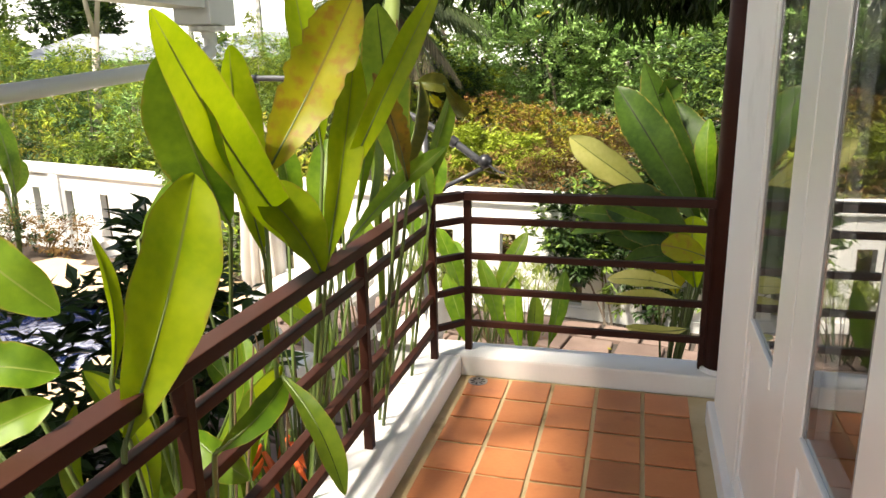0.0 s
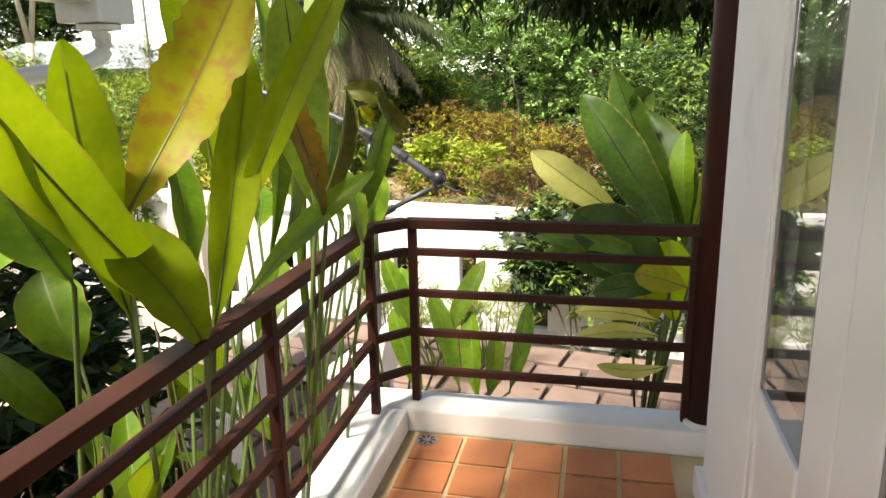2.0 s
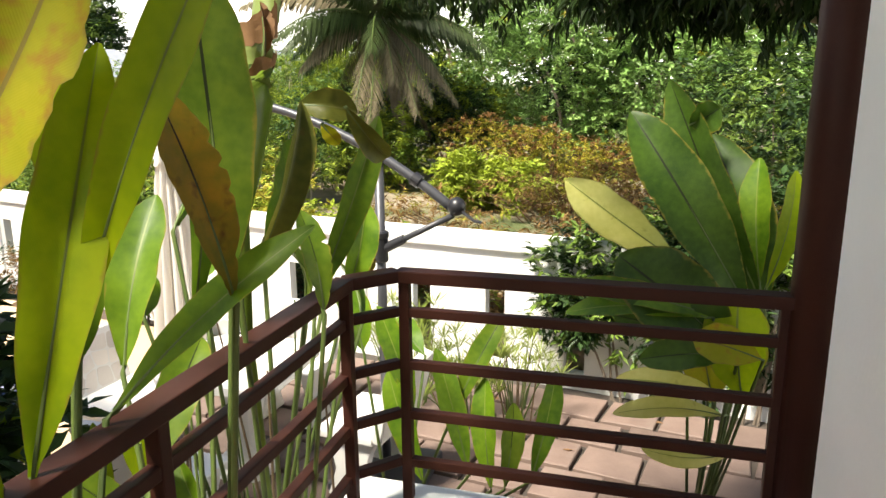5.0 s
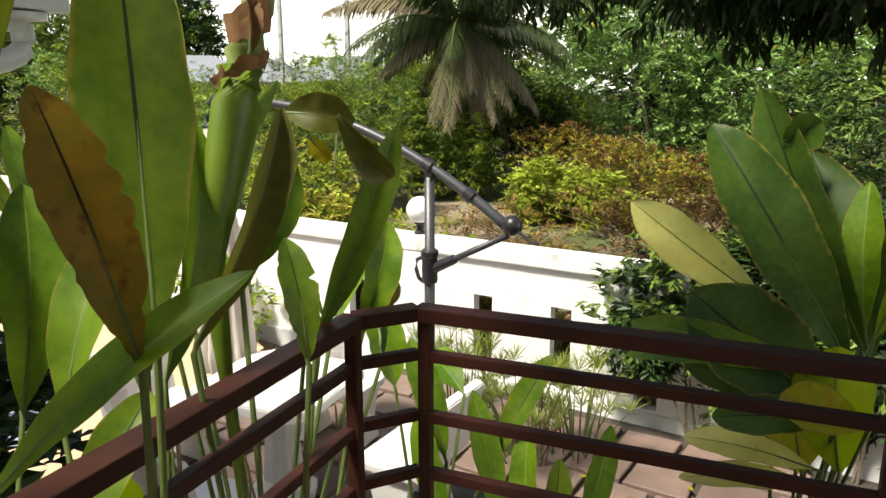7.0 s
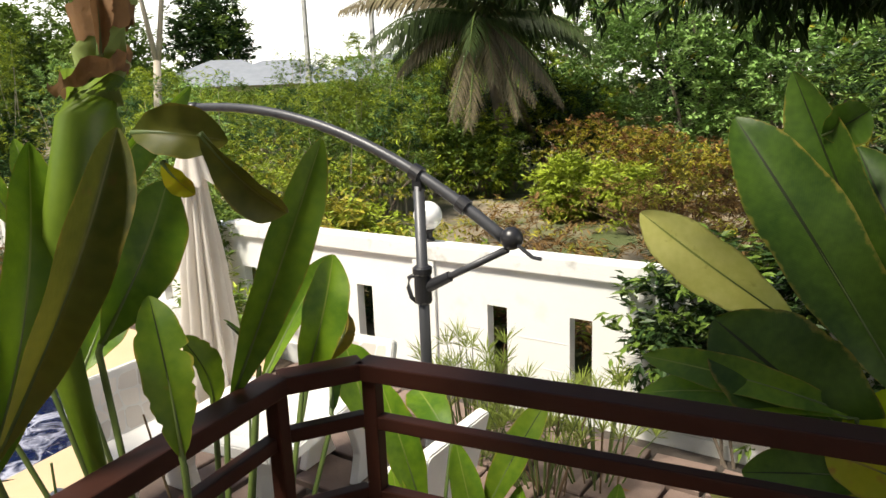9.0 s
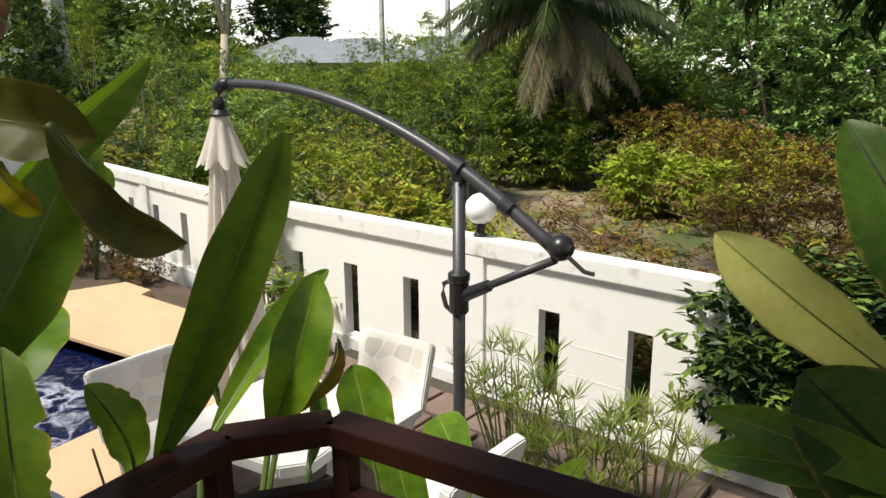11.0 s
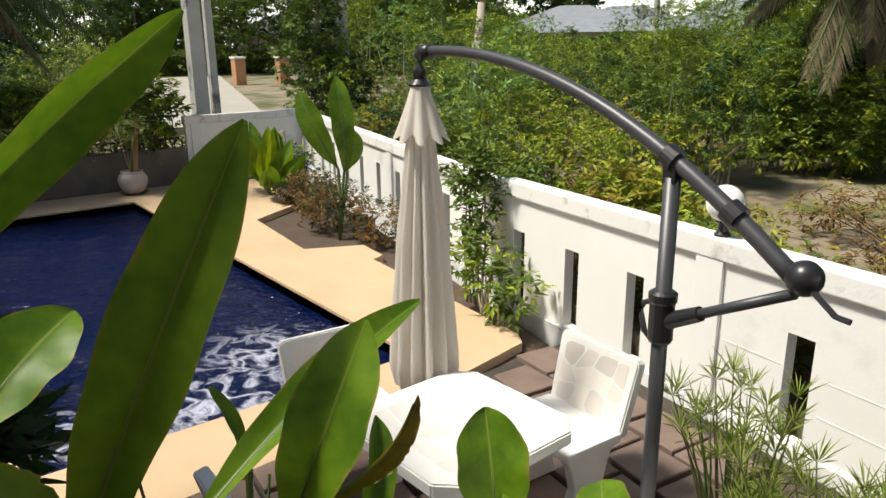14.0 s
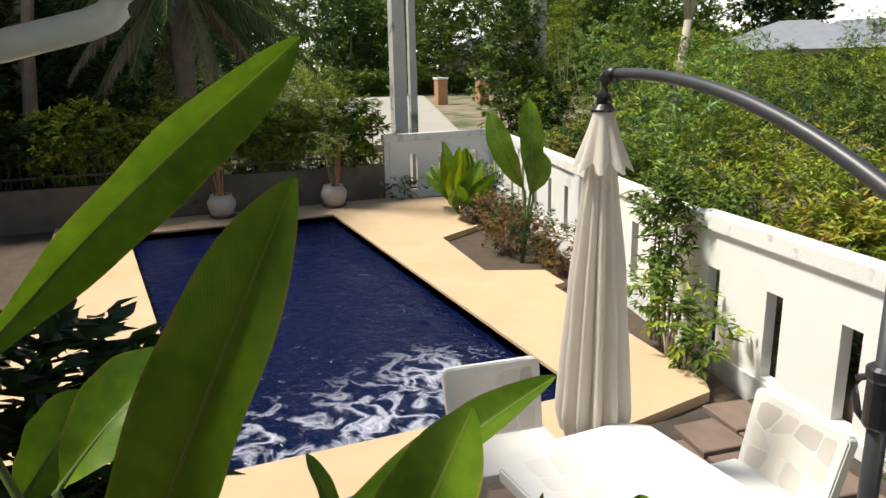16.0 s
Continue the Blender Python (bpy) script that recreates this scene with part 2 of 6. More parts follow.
M = {
    "white": mat("white_render", (0.78, 0.78, 0.76), (0.85, 0.85, 0.83), 0.7, 2, 60, 0.3, 0.003, stain=(0.6, 0.6, 0.57), stain_scale=1.6, stain_at=0.64),
    "coping": mat("weathered_coping", (0.74, 0.74, 0.72), (0.8, 0.8, 0.78), 0.8, 3, 50, 0.5, 0.004, stain=(0.5, 0.49, 0.46), stain_scale=6, stain_at=0.57),
    "curb": mat("curb_paint", (0.74, 0.73, 0.71), (0.82, 0.81, 0.79), 0.5, 2, 70, 0.2, 0.002, stain=(0.6, 0.58, 0.54), stain_scale=3, stain_at=0.66),
    "frame": mat("frame_gloss_paint", (0.76, 0.77, 0.76), (0.82, 0.82, 0.81), 0.3, 2, 30, 0.08, 0.001),
    "gasket": mat("gasket_grey", (0.2, 0.2, 0.2), (0.3, 0.3, 0.3), 0.5),
    "brown": mat("brown_gloss_paint", (0.028, 0.009, 0.006), (0.05, 0.017, 0.011), 0.5, 4, 80, 0.12, 0.001, spec=0.16),
    "tile": mat("terracotta_tile", (0.43, 0.145, 0.052), (0.55, 0.215, 0.088), 0.36, 5, 60, 0.25, 0.002, rnd=0.16, stain=(0.4, 0.13, 0.055), stain_scale=7, stain_at=0.6),
    "grout": mat("sandy_grout", (0.42, 0.32, 0.17), (0.55, 0.44, 0.26), 0.85, 6, 90, 0.4, 0.003, stain=(0.16, 0.13, 0.06), stain_scale=4, stain_at=0.58),
    "paver": mat("red_sandstone_paver", (0.115, 0.078, 0.063), (0.2, 0.14, 0.115), 0.75, 5, 70, 0.5, 0.005, rnd=0.22, stain=(0.16, 0.12, 0.1), stain_scale=4, stain_at=0.6),
    "joint": mat("paver_bed_mortar", (0.03, 0.025, 0.02), (0.07, 0.055, 0.045), 0.9, 6, 60, 0.6, 0.008),
    "deck": mat("cream_sand_wash", (0.5, 0.355, 0.215), (0.62, 0.45, 0.29), 0.8, 2, 120, 0.5, 0.003, stain=(0.5, 0.35, 0.18), stain_scale=1.0, stain_at=0.6),
    "pooltile": mat("blue_pool_tile", (0.008, 0.013, 0.07), (0.015, 0.028, 0.13), 0.3, 6, 40, 0.2, 0.002),
    "soil": mat("garden_soil", (0.06, 0.042, 0.03), (0.12, 0.085, 0.06), 0.95, 5, 40, 0.9, 0.03),
    "ground": mat("sandy_waste_ground", (0.16, 0.13, 0.08), (0.34, 0.28, 0.2), 0.95, 0.8, 25, 0.8, 0.03, stain=(0.08, 0.1, 0.03), stain_scale=0.7, stain_at=0.47),
    "road": mat("pale_concrete_road", (0.34, 0.32, 0.28), (0.42, 0.39, 0.35), 0.9, 1, 30, 0.4, 0.006),
    # base colour lowered to carry the tree shade on the back wall
    "concrete": mat("old_concrete_with_shade", (0.1, 0.085, 0.07), (0.2, 0.17, 0.14), 0.9, 2, 40, 0.6, 0.006, stain=(0.1, 0.1, 0.08), stain_scale=2, stain_at=0.55),
    "pole": mat("pale_concrete_pole", (0.36, 0.36, 0.35), (0.5, 0.5, 0.48), 0.85, 2, 50, 0.4, 0.004, stain=(0.12, 0.12, 0.12), stain_scale=2.5, stain_at=0.56),
    "metal": mat("dark_grey_powder_coat", (0.045, 0.047, 0.052), (0.075, 0.077, 0.085), 0.42, 5, 120, 0.2, 0.001, metal=0.3),
    "plastic": mat("black_plastic", (0.014, 0.014, 0.016), (0.022, 0.022, 0.025), 0.35, 5, 60, 0.1, 0.001),
    "canvas": mat("cream_canvas", (0.76, 0.71, 0.65), (0.84, 0.8, 0.74), 0.9, 4, 300, 0.4, 0.001, thin=0.42),
    "terrazzo": mat("white_terrazzo", (0.74, 0.73, 0.7), (0.84, 0.83, 0.8), 0.55, 6, 160, 0.25, 0.002),
    "inlay": mat("pale_stone_inlay", (0.68, 0.62, 0.56), (0.77, 0.73, 0.68), 0.6, 4, 60, 0.25, 0.002, rnd=0.2),
    "whitestone": mat("white_stone_inlay", (0.66, 0.63, 0.59), (0.76, 0.74, 0.7), 0.5, 4, 60, 0.2, 0.002, rnd=0.06),
    "roof": mat("roof_sheet_grey", (0.3, 0.31, 0.32), (0.4, 0.41, 0.42), 0.6, 2, 30, 0.2, 0.003),
    "ceiling": mat("roof_underside_board", (0.3, 0.29, 0.27), (0.36, 0.35, 0.33), 0.8),
    "pvc": mat("pale_grey_pvc", (0.5, 0.55, 0.55), (0.6, 0.64, 0.63), 0.35, 3, 60, 0.08, 0.001),
    "globe": mat("opal_globe", (0.85, 0.85, 0.85), (0.9, 0.9, 0.9), 0.25, 2, 20, 0.03, 0.001),
    "bark": mat("grey_bark", (0.13, 0.1, 0.075), (0.26, 0.21, 0.16), 0.9, 5, 60, 0.9, 0.012),
    "palebark": mat("pale_smooth_bark", (0.35, 0.3, 0.24), (0.5, 0.45, 0.37), 0.85, 5, 60, 0.6, 0.008),
    "stem": mat("green_plant_stem", (0.05, 0.085, 0.02), (0.115, 0.16, 0.036), 0.5, 6, 50, 0.2, 0.003),
    "drystem": mat("dry_brown_stem", (0.07, 0.045, 0.025), (0.18, 0.12, 0.06), 0.8, 6, 60, 0.5, 0.004),
    "pot": mat("pale_glazed_clay_pot", (0.42, 0.36, 0.32), (0.58, 0.52, 0.47), 0.45, 4, 60, 0.2, 0.003),
    "clay": mat("brown_clay_saucer", (0.16, 0.08, 0.05), (0.24, 0.13, 0.08), 0.7),
    # room plaster set near black: the colour stands in for indoor dimness
    "inside": mat("plaster_darkened_for_dim_room", (0.035, 0.03, 0.026), (0.055, 0.048, 0.04), 0.8),
    "steel": mat("drain_steel", (0.4, 0.4, 0.4), (0.55, 0.55, 0.55), 0.35, metal=1.0),
    "housewall": mat("far_house_wall", (0.36, 0.31, 0.25), (0.45, 0.4, 0.33), 0.85),
    "houseroof": mat("far_roof_tile", (0.17, 0.19, 0.22), (0.26, 0.28, 0.31), 0.7, 2, 20, 0.3, 0.01),
    "orange": mat("orange_gate_paint", (0.42, 0.2, 0.1), (0.5, 0.27, 0.15), 0.7, stain=(0.25, 0.15, 0.1)),
    "bract": mat("red_orange_bract", (0.6, 0.06, 0.02), (0.7, 0.16, 0.04), 0.4),
    "dryleaf": mat("dry_brown_leaf", (0.14, 0.07, 0.03), (0.3, 0.16, 0.07), 0.8, 10, 60, 0.6, 0.004, thin=0.2),
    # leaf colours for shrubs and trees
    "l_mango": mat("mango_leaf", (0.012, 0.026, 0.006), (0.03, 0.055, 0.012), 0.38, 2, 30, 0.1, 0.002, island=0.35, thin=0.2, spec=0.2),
    "l_green": mat("bush_leaf", (0.075, 0.13, 0.022), (0.17, 0.25, 0.045), 0.45, 1.2, 20, 0.1, 0.002, island=0.4, thin=0.2, spec=0.2),
    "l_blue": mat("cool_green_leaf", (0.03, 0.075, 0.026), (0.1, 0.19, 0.06), 0.45, 1.5, 20, 0.1, 0.002, island=0.5, thin=0.2, spec=0.2),
    "l_lime": mat("lime_bush_leaf", (0.17, 0.24, 0.022), (0.36, 0.43, 0.05), 0.45, 1.5, 20, 0.1, 0.002, island=0.4, thin=0.2, spec=0.2),
    "l_yellow": mat("yellow_green_leaf", (0.2, 0.2, 0.02), (0.4, 0.34, 0.045), 0.5, 1.5, 20, 0.1, 0.002, island=0.4, thin=0.2, spec=0.2),
    "l_rust": mat("rusty_scrub_leaf", (0.12, 0.06, 0.02), (0.26, 0.14, 0.05), 0.6, 2, 20, 0.1, 0.002, island=0.4, thin=0.2, spec=0.2),
    "l_brown": mat("brown_scrub_leaf", (0.13, 0.075, 0.03), (0.28, 0.17, 0.06), 0.7, 2, 20, 0.1, 0.002, island=0.4, thin=0.2, spec=0.2),
    "l_dark": mat("dark_shrub_leaf", (0.02, 0.045, 0.014), (0.045, 0.085, 0.024), 0.4, 2, 20, 0.1, 0.002, island=0.4, thin=0.2, spec=0.2),
    "l_palm": mat("palm_leaflet", (0.03, 0.055, 0.018), (0.08, 0.11, 0.035), 0.45, 1, 20, 0.1, 0.002, island=0.3, thin=0.2, spec=0.2),
    "l_palmdry": mat("dry_palm_leaflet", (0.1, 0.085, 0.05), (0.24, 0.2, 0.12), 0.8, 1, 20, 0.1, 0.002, island=0.3, thin=0.2, spec=0.2),
    "l_papyrus": mat("papyrus_leaf", (0.16, 0.22, 0.04), (0.34, 0.4, 0.1), 0.5, 2, 20, 0.1, 0.002, island=0.3, thin=0.2, spec=0.2),
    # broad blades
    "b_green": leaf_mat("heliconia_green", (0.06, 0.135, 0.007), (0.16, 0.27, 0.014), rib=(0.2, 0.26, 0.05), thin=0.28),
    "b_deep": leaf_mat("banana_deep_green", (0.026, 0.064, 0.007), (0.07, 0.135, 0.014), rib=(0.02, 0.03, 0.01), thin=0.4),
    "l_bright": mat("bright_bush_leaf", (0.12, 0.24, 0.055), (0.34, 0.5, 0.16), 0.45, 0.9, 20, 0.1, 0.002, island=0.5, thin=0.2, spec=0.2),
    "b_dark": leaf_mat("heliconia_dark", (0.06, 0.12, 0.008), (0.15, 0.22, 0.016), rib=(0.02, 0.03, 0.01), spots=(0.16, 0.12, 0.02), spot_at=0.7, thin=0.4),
    "roll": mat("rolled_leaf_green", (0.1, 0.18, 0.015), (0.2, 0.3, 0.03), 0.4, 5, 40, 0.15, 0.002, thin=0.3),
    "rollpale": mat("pale_rolled_leaf", (0.24, 0.32, 0.08), (0.34, 0.42, 0.14), 0.4, 5, 40, 0.15, 0.002, thin=0.35),
    "b_olive": leaf_mat("bruised_olive_blade", (0.07, 0.085, 0.012), (0.17, 0.17, 0.025), spots=(0.13, 0.07, 0.02), spot_at=0.66, thin=0.25, rib=(0.16, 0.17, 0.05)),
    "b_lime": leaf_mat("heliconia_lime", (0.2, 0.31, 0.006), (0.33, 0.42, 0.01), thin=0.6, rib=(0.2, 0.25, 0.05)),
    "b_yellow": leaf_mat("heliconia_yellowing", (0.33, 0.33, 0.01), (0.44, 0.39, 0.015), spots=(0.36, 0.22, 0.02), spot_at=0.5, thin=0.5, rib=(0.25, 0.2, 0.04)),
    "b_pale": leaf_mat("pale_yellow_blade", (0.62, 0.62, 0.16), (0.78, 0.76, 0.27), spots=(0.42, 0.4, 0.08), spot_at=0.64, thin=0.5),
    "b_brown": leaf_mat("browning_blade", (0.08, 0.11, 0.012), (0.3, 0.17, 0.014), spots=(0.1, 0.04, 0.012), spot_at=0.58, thin=0.4, rib=(0.03, 0.02, 0.01)),
}

glass = bpy.data.materials.new("window_glass")
glass.use_nodes = True
gb = glass.node_tree.nodes["Principled BSDF"]
gb.inputs["Base Color"].default_value = (0.9, 0.93, 0.92, 1)
gb.inputs["Transmission Weight"].default_value = 1.0
gb.inputs["Roughness"].default_value, gb.inputs["IOR"].default_value = 0.0, 1.5


def water_mat():
    m = bpy.data.materials.new("pool_water")
    m.use_nodes = True
    n, l = m.node_tree.nodes, m.node_tree.links
    b = n["Principled BSDF"]
    geo = n.new("ShaderNodeNewGeometry")
    w = n.new("ShaderNodeTexNoise")
    w.inputs["Scale"].default_value, w.inputs["Detail"].default_value, w.inputs["Distortion"].default_value = 9.0, 4.0, 1.2
    l.new(geo.outputs["Position"], w.inputs["Vector"])
    # foam: stretched swirls that gather round the jets
    f = n.new("ShaderNodeTexNoise")
    f.inputs["Scale"].default_value, f.inputs["Detail"].default_value, f.inputs["Distortion"].default_value = 3.6, 9.0, 0.6
    l.new(geo.outputs["Position"], f.inputs["Vector"])
    dev = n.new("ShaderNodeMath")
    dev.operation = "SUBTRACT"
    dev.inputs[1].default_value = 0.5
    l.new(f.outputs["Fac"], dev.inputs[0])
    ab = n.new("ShaderNodeMath")
    ab.operation = "ABSOLUTE"
    l.new(dev.outputs[0], ab.inputs[0])
    ridge = n.new("ShaderNodeMapRange")
    ridge.inputs[1].default_value, ridge.inputs[2].default_value = 0.0, 0.11
    ridge.inputs[3].default_value, ridge.inputs[4].default_value = 1.0, 0.0
    l.new(ab.outputs[0], ridge.inputs[0])
    reach = None
    for (x, y, r) in ((-4.8, 4.8, 1.35), (-4.9, 4.0, 1.0), (-5.3, 5.4, 1.15)):
        d = n.new("ShaderNodeVectorMath")
        d.operation = "DISTANCE"
        l.new(geo.outputs["Position"], d.inputs[0])
        d.inputs[1].default_value = (x, y, WATER)
        mr = n.new("ShaderNodeMapRange")
        mr.inputs[1].default_value, mr.inputs[2].default_value = 0.0, r
        mr.inputs[3].default_value, mr.inputs[4].default_value = 1.0, 0.0
        l.new(d.outputs["Value"], mr.inputs[0])
        if reach is None:
            reach = mr.outputs[0]
        else:
            mx = n.new("ShaderNodeMath")
            mx.operation = "MAXIMUM"
            l.new(reach, mx.inputs[0])
            l.new(mr.outputs[0], mx.inputs[1])
            reach = mx.outputs[0]
    mul = n.new("ShaderNodeMath")
    mul.operation = "MULTIPLY"
    l.new(ridge.outputs[0], mul.inputs[0])
    l.new(reach, mul.inputs[1])
    th = n.new("ShaderNodeMapRange")
    th.inputs[1].default_value, th.inputs[2].default_value = 0.26, 0.95
    l.new(mul.outputs[0], th.inputs[0])
    mix = n.new("ShaderNodeMix")
    mix.data_type = "RGBA"
    l.new(th.outputs[0], mix.inputs[0])
    mix.inputs[6].default_value, mix.inputs[7].default_value = (0.001, 0.005, 0.034, 1), (0.5, 0.52, 0.65, 1)
    l.new(mix.outputs[2], b.inputs["Base Color"])
    rr = n.new("ShaderNodeMapRange")
    rr.inputs[3].default_value, rr.inputs[4].default_value = 0.04, 0.5
    l.new(th.outputs[0], rr.inputs[0])
    l.new(rr.outputs[0], b.inputs["Roughness"])
    b.inputs["IOR"].default_value = 1.33
    bp = n.new("ShaderNodeBump")
    bp.inputs["Strength"].default_value, bp.inputs["Distance"].default_value = 1.0, 0.05
    l.new(w.outputs["Fac"], bp.inputs["Height"])
    l.new(bp.outputs[0], b.inputs["Normal"])
    return m


G = -0.85       # garden paving
WATER = -0.97   # pool surface
M["water"] = water_mat()


# ---- builders ----
def part(name, bm, material, parent=None, label="", smooth=False):
    me = bpy.data.meshes.new(name)
    bm.to_mesh(me)
    bm.free()
    if smooth:
        me.shade_smooth()
    me.materials.append(material)
    ob = new(name, me)
    if parent is not None:
        ob.parent = parent
    if label:
        ob["label"] = label
    return ob


def thing(name, label, category, group="", kind="", at=None):
    ob = new(name)
    ob.empty_display_size = 0.1
    if at is not None:
        ob.matrix_world = at
    return tagged(ob, label, category, group, kind)


def setting(name, bm, material, label, category, smooth=False):
    return tagged(part(name, bm, material, smooth=smooth), label, category, kind="structure")


def box(bm, x0, x1, y0, y1, z0, z1, bevel=0.0, m=None):
    r = bmesh.ops.create_cube(bm, size=1.0)
    vs = r["verts"]
    for v in vs:
        v.co = Vector(((x0 + x1) / 2 + v.co.x * (x1 - x0), (y0 + y1) / 2 + v.co.y * (y1 - y0), (z0 + z1) / 2 + v.co.z * (z1 - z0)))
    if bevel:
        es = list({e for v in vs for e in v.link_edges})
        out = bmesh.ops.bevel(bm, geom=es, offset=bevel, segments=2, affect="EDGES", profile=0.6)
        vs = list({v for f in out["faces"] for v in f.verts} | {v for v in vs if v.is_valid})
    if m is not None:
        bmesh.ops.transform(bm, matrix=m, verts=[v for v in vs if v.is_valid])
    return bm


def boxed(*a, **k):
    return box(bmesh.new(), *a, **k)


def prism(bm, pts, z0, z1):
    """An upright prism over a polygon in plan."""
    lo, hi = [bm.verts.new((x, y, z0)) for x, y in pts], [bm.verts.new((x, y, z1)) for x, y in pts]
    n = len(pts)
    bm.faces.new(hi), bm.faces.new(lo[::-1])
    for i in range(n):
        bm.faces.new((lo[i], lo[(i + 1) % n], hi[(i + 1) % n], hi[i]))
    bmesh.ops.recalc_face_normals(bm, faces=bm.faces)
    return bm


def tube(bm, pts, radii, segs=8, cap=True, square=False):
    """A tapered tube along points."""
    pts = [Vector(p) for p in pts]
    if not hasattr(radii, "__len__"):
        radii = [radii] * len(pts)
    rings, up = [], Vector((0, 0, 1))
    for i, p in enumerate(pts):
        d = (pts[min(i + 1, len(pts) - 1)] - pts[max(i - 1, 0)]).normalized()
        ref = up if abs(d.dot(up)) < 0.95 else Vector((1, 0, 0))
        a = d.cross(ref).normalized()
        c = a.cross(d).normalized()
        rings.append([bm.verts.new(p + radii[i] * (math.cos(q) * a + math.sin(q) * c))
                      for q in ((k + (0.5 if square else 0)) * 2 * math.pi / segs for k in range(segs))])
    for r, s in zip(rings, rings[1:]):
        for k in range(segs):
            bm.faces.new((r[k], r[(k + 1) % segs], s[(k + 1) % segs], s[k]))
    if cap:
        bm.faces.new(rings[0][::-1]), bm.faces.new(rings[-1])
    return bm


def lathe(bm, profile, segs=24, at=(0, 0, 0)):
    """A turned shape from (radius, height) pairs."""
    rings = []
    for r, z in profile:
        rings.append([bm.verts.new((at[0] + r * math.cos(k * 2 * math.pi / segs), at[1] + r * math.sin(k * 2 * math.pi / segs), at[2] + z)) for k in range(segs)])
    for a, c in zip(rings, rings[1:]):
        for k in range(segs):
            bm.faces.new((a[k], a[(k + 1) % segs], c[(k + 1) % segs], c[k]))
    bm.faces.new(rings[0][::-1]), bm.faces.new(rings[-1])
    return bm


# ---- ground, road ----
setting("ground", boxed(-1500, 1500, -1500, 1500, -2.6, -2.4), M["ground"], "dry sandy waste ground with scrub beyond the garden", "ground")
bm = bmesh.new()
prism(bm, [(-13.0, -6), (3.5, -6), (3.5, 6.1), (-13.0, 9.6)], -2.4, -1.92)
setting("ground_2", bm, M["soil"], "dark garden soil under the paving and beds", "ground")
bm = bmesh.new()
prism(bm, [(-60, 9.95), (-13.1, 9.95), (-12.9, 9.88), (-4.8, 7.76), (-4.7, 7.64), (4.0, 6.25), (40, 6.25), (60, 90), (-60, 90)], -2.4, -0.62)
setting("ground_3", bm, M["ground"], "sandy overgrown plot behind the garden wall", "ground")
bm = bmesh.new()
prism(bm, [(-70, 9.94), (-13.12, 9.94), (-13.12, -30), (-70, -30)], -2.4, -0.75)
setting("ground_4", bm, M["ground"], "grassy verge beyond the low back wall", "ground")
setting("road", prism(bmesh.new(), [(-19, 9.0), (-48, 15.5), (-48, 22), (-19, 12.0)], -0.8, -0.57), M["road"], "pale concrete lane beyond the garden", "road")

# hazy bright sky low over the horizon, all round
haze = bpy.data.materials.new("white_haze")
haze.use_nodes = True
hb = haze.node_tree.nodes["Principled BSDF"]
hb.inputs["Base Color"].default_value = (0.8, 0.8, 0.8, 1)
hb.inputs["Emission Color"].default_value, hb.inputs["Emission Strength"].default_value = (0.96, 0.98, 1.0, 1), 0.74
bm = bmesh.new()
rim = [[bm.verts.new((700 * math.cos(k * math.pi / 36), 700 * math.sin(k * math.pi / 36), z)) for k in range(72)] for z in (-2.3, 190)]
for k in range(72):
    bm.faces.new((rim[0][k], rim[0][(k + 1) % 72], rim[1][(k + 1) % 72], rim[1][k]))
setting("backdrop", bm, haze, "bright white hazy sky low over the horizon", "sky", smooth=True)

# ---- pool and deck ----
PX0, PX1, PY0, PY1 = -11.75, -4.38, 2.98, 6.18
pool = thing("pool", "dark blue tiled swimming pool with churning jets", "pool", kind="structure")
part("basin_floor", boxed(PX0, PX1, PY0, PY1, -1.9, -1.85), M["pooltile"], pool)
for nm, b in (("basin_wall", (PX0 - 0.1, PX0, PY0 - 0.1, PY1 + 0.1)), ("basin_wall", (PX1, PX1 + 0.1, PY0 - 0.1, PY1 + 0.1)),
              ("basin_wall", (PX0, PX1, PY0 - 0.1, PY0)), ("basin_wall", (PX0, PX1, PY1, PY1 + 0.1))):
    part(nm, boxed(*b, -1.85, G - 0.03), M["pooltile"], pool)
bm = bmesh.new()
nx, ny = 150, 66
grid = [[bm.verts.new((PX0 + (PX1 - PX0) * i / nx, PY0 + (PY1 - PY0) * j / ny,
                       WATER + 0.012 * noise.noise((i * 0.16, j * 0.16, 0)) + 0.03 * max(0, 1 - math.dist((PX0 + (PX1 - PX0) * i / nx, PY0 + (PY1 - PY0) * j / ny), (-4.9, 4.9)) / 1.6)
                       * (0.5 + noise.noise((i * 0.5, j * 0.5, 4))))) for j in range(ny + 1)] for i in range(nx + 1)]
for i in range(nx):
    for j in range(ny):
        bm.faces.new((grid[i][j], grid[i + 1][j], grid[i + 1][j + 1], grid[i][j + 1]))
tagged(part("water", bm, M["water"], smooth=True), "deep blue rippling pool water with white foam", "water", kind="structure")
DECKS = (
    [(-12.75, PY1), (PX1, PY1), (-3.87, 6.3), (-4.0, 7.0), (-4.15, 7.1), (-6.75, 7.35), (-6.8, 7.52), (-7.32, 7.58), (-7.62, 6.94), (-9.38, 7.14), (-9.9, 8.0), (-12.3, 8.5), (-12.75, 7.4)],
    [(PX1, 2.2), (-3.6, 2.2), (-3.66, 4.2), (-3.75, 5.5), (-3.87, 6.3), (PX1, PY1)],
    [(-12.75, 2.0), (PX1, 2.2), (PX1, 3.5), (-12.75, 2.98)],
    [(-12.75, PY0), (PX0, PY0), (PX0, PY1), (-12.75, PY1)],
)
deck = thing("deck", "cream sand-washed pool deck slabs, slightly stained", "pool deck", kind="structure")
for pts in DECKS:
    part("slab", prism(bmesh.new(), pts, -1.0, G), M["deck"], deck)
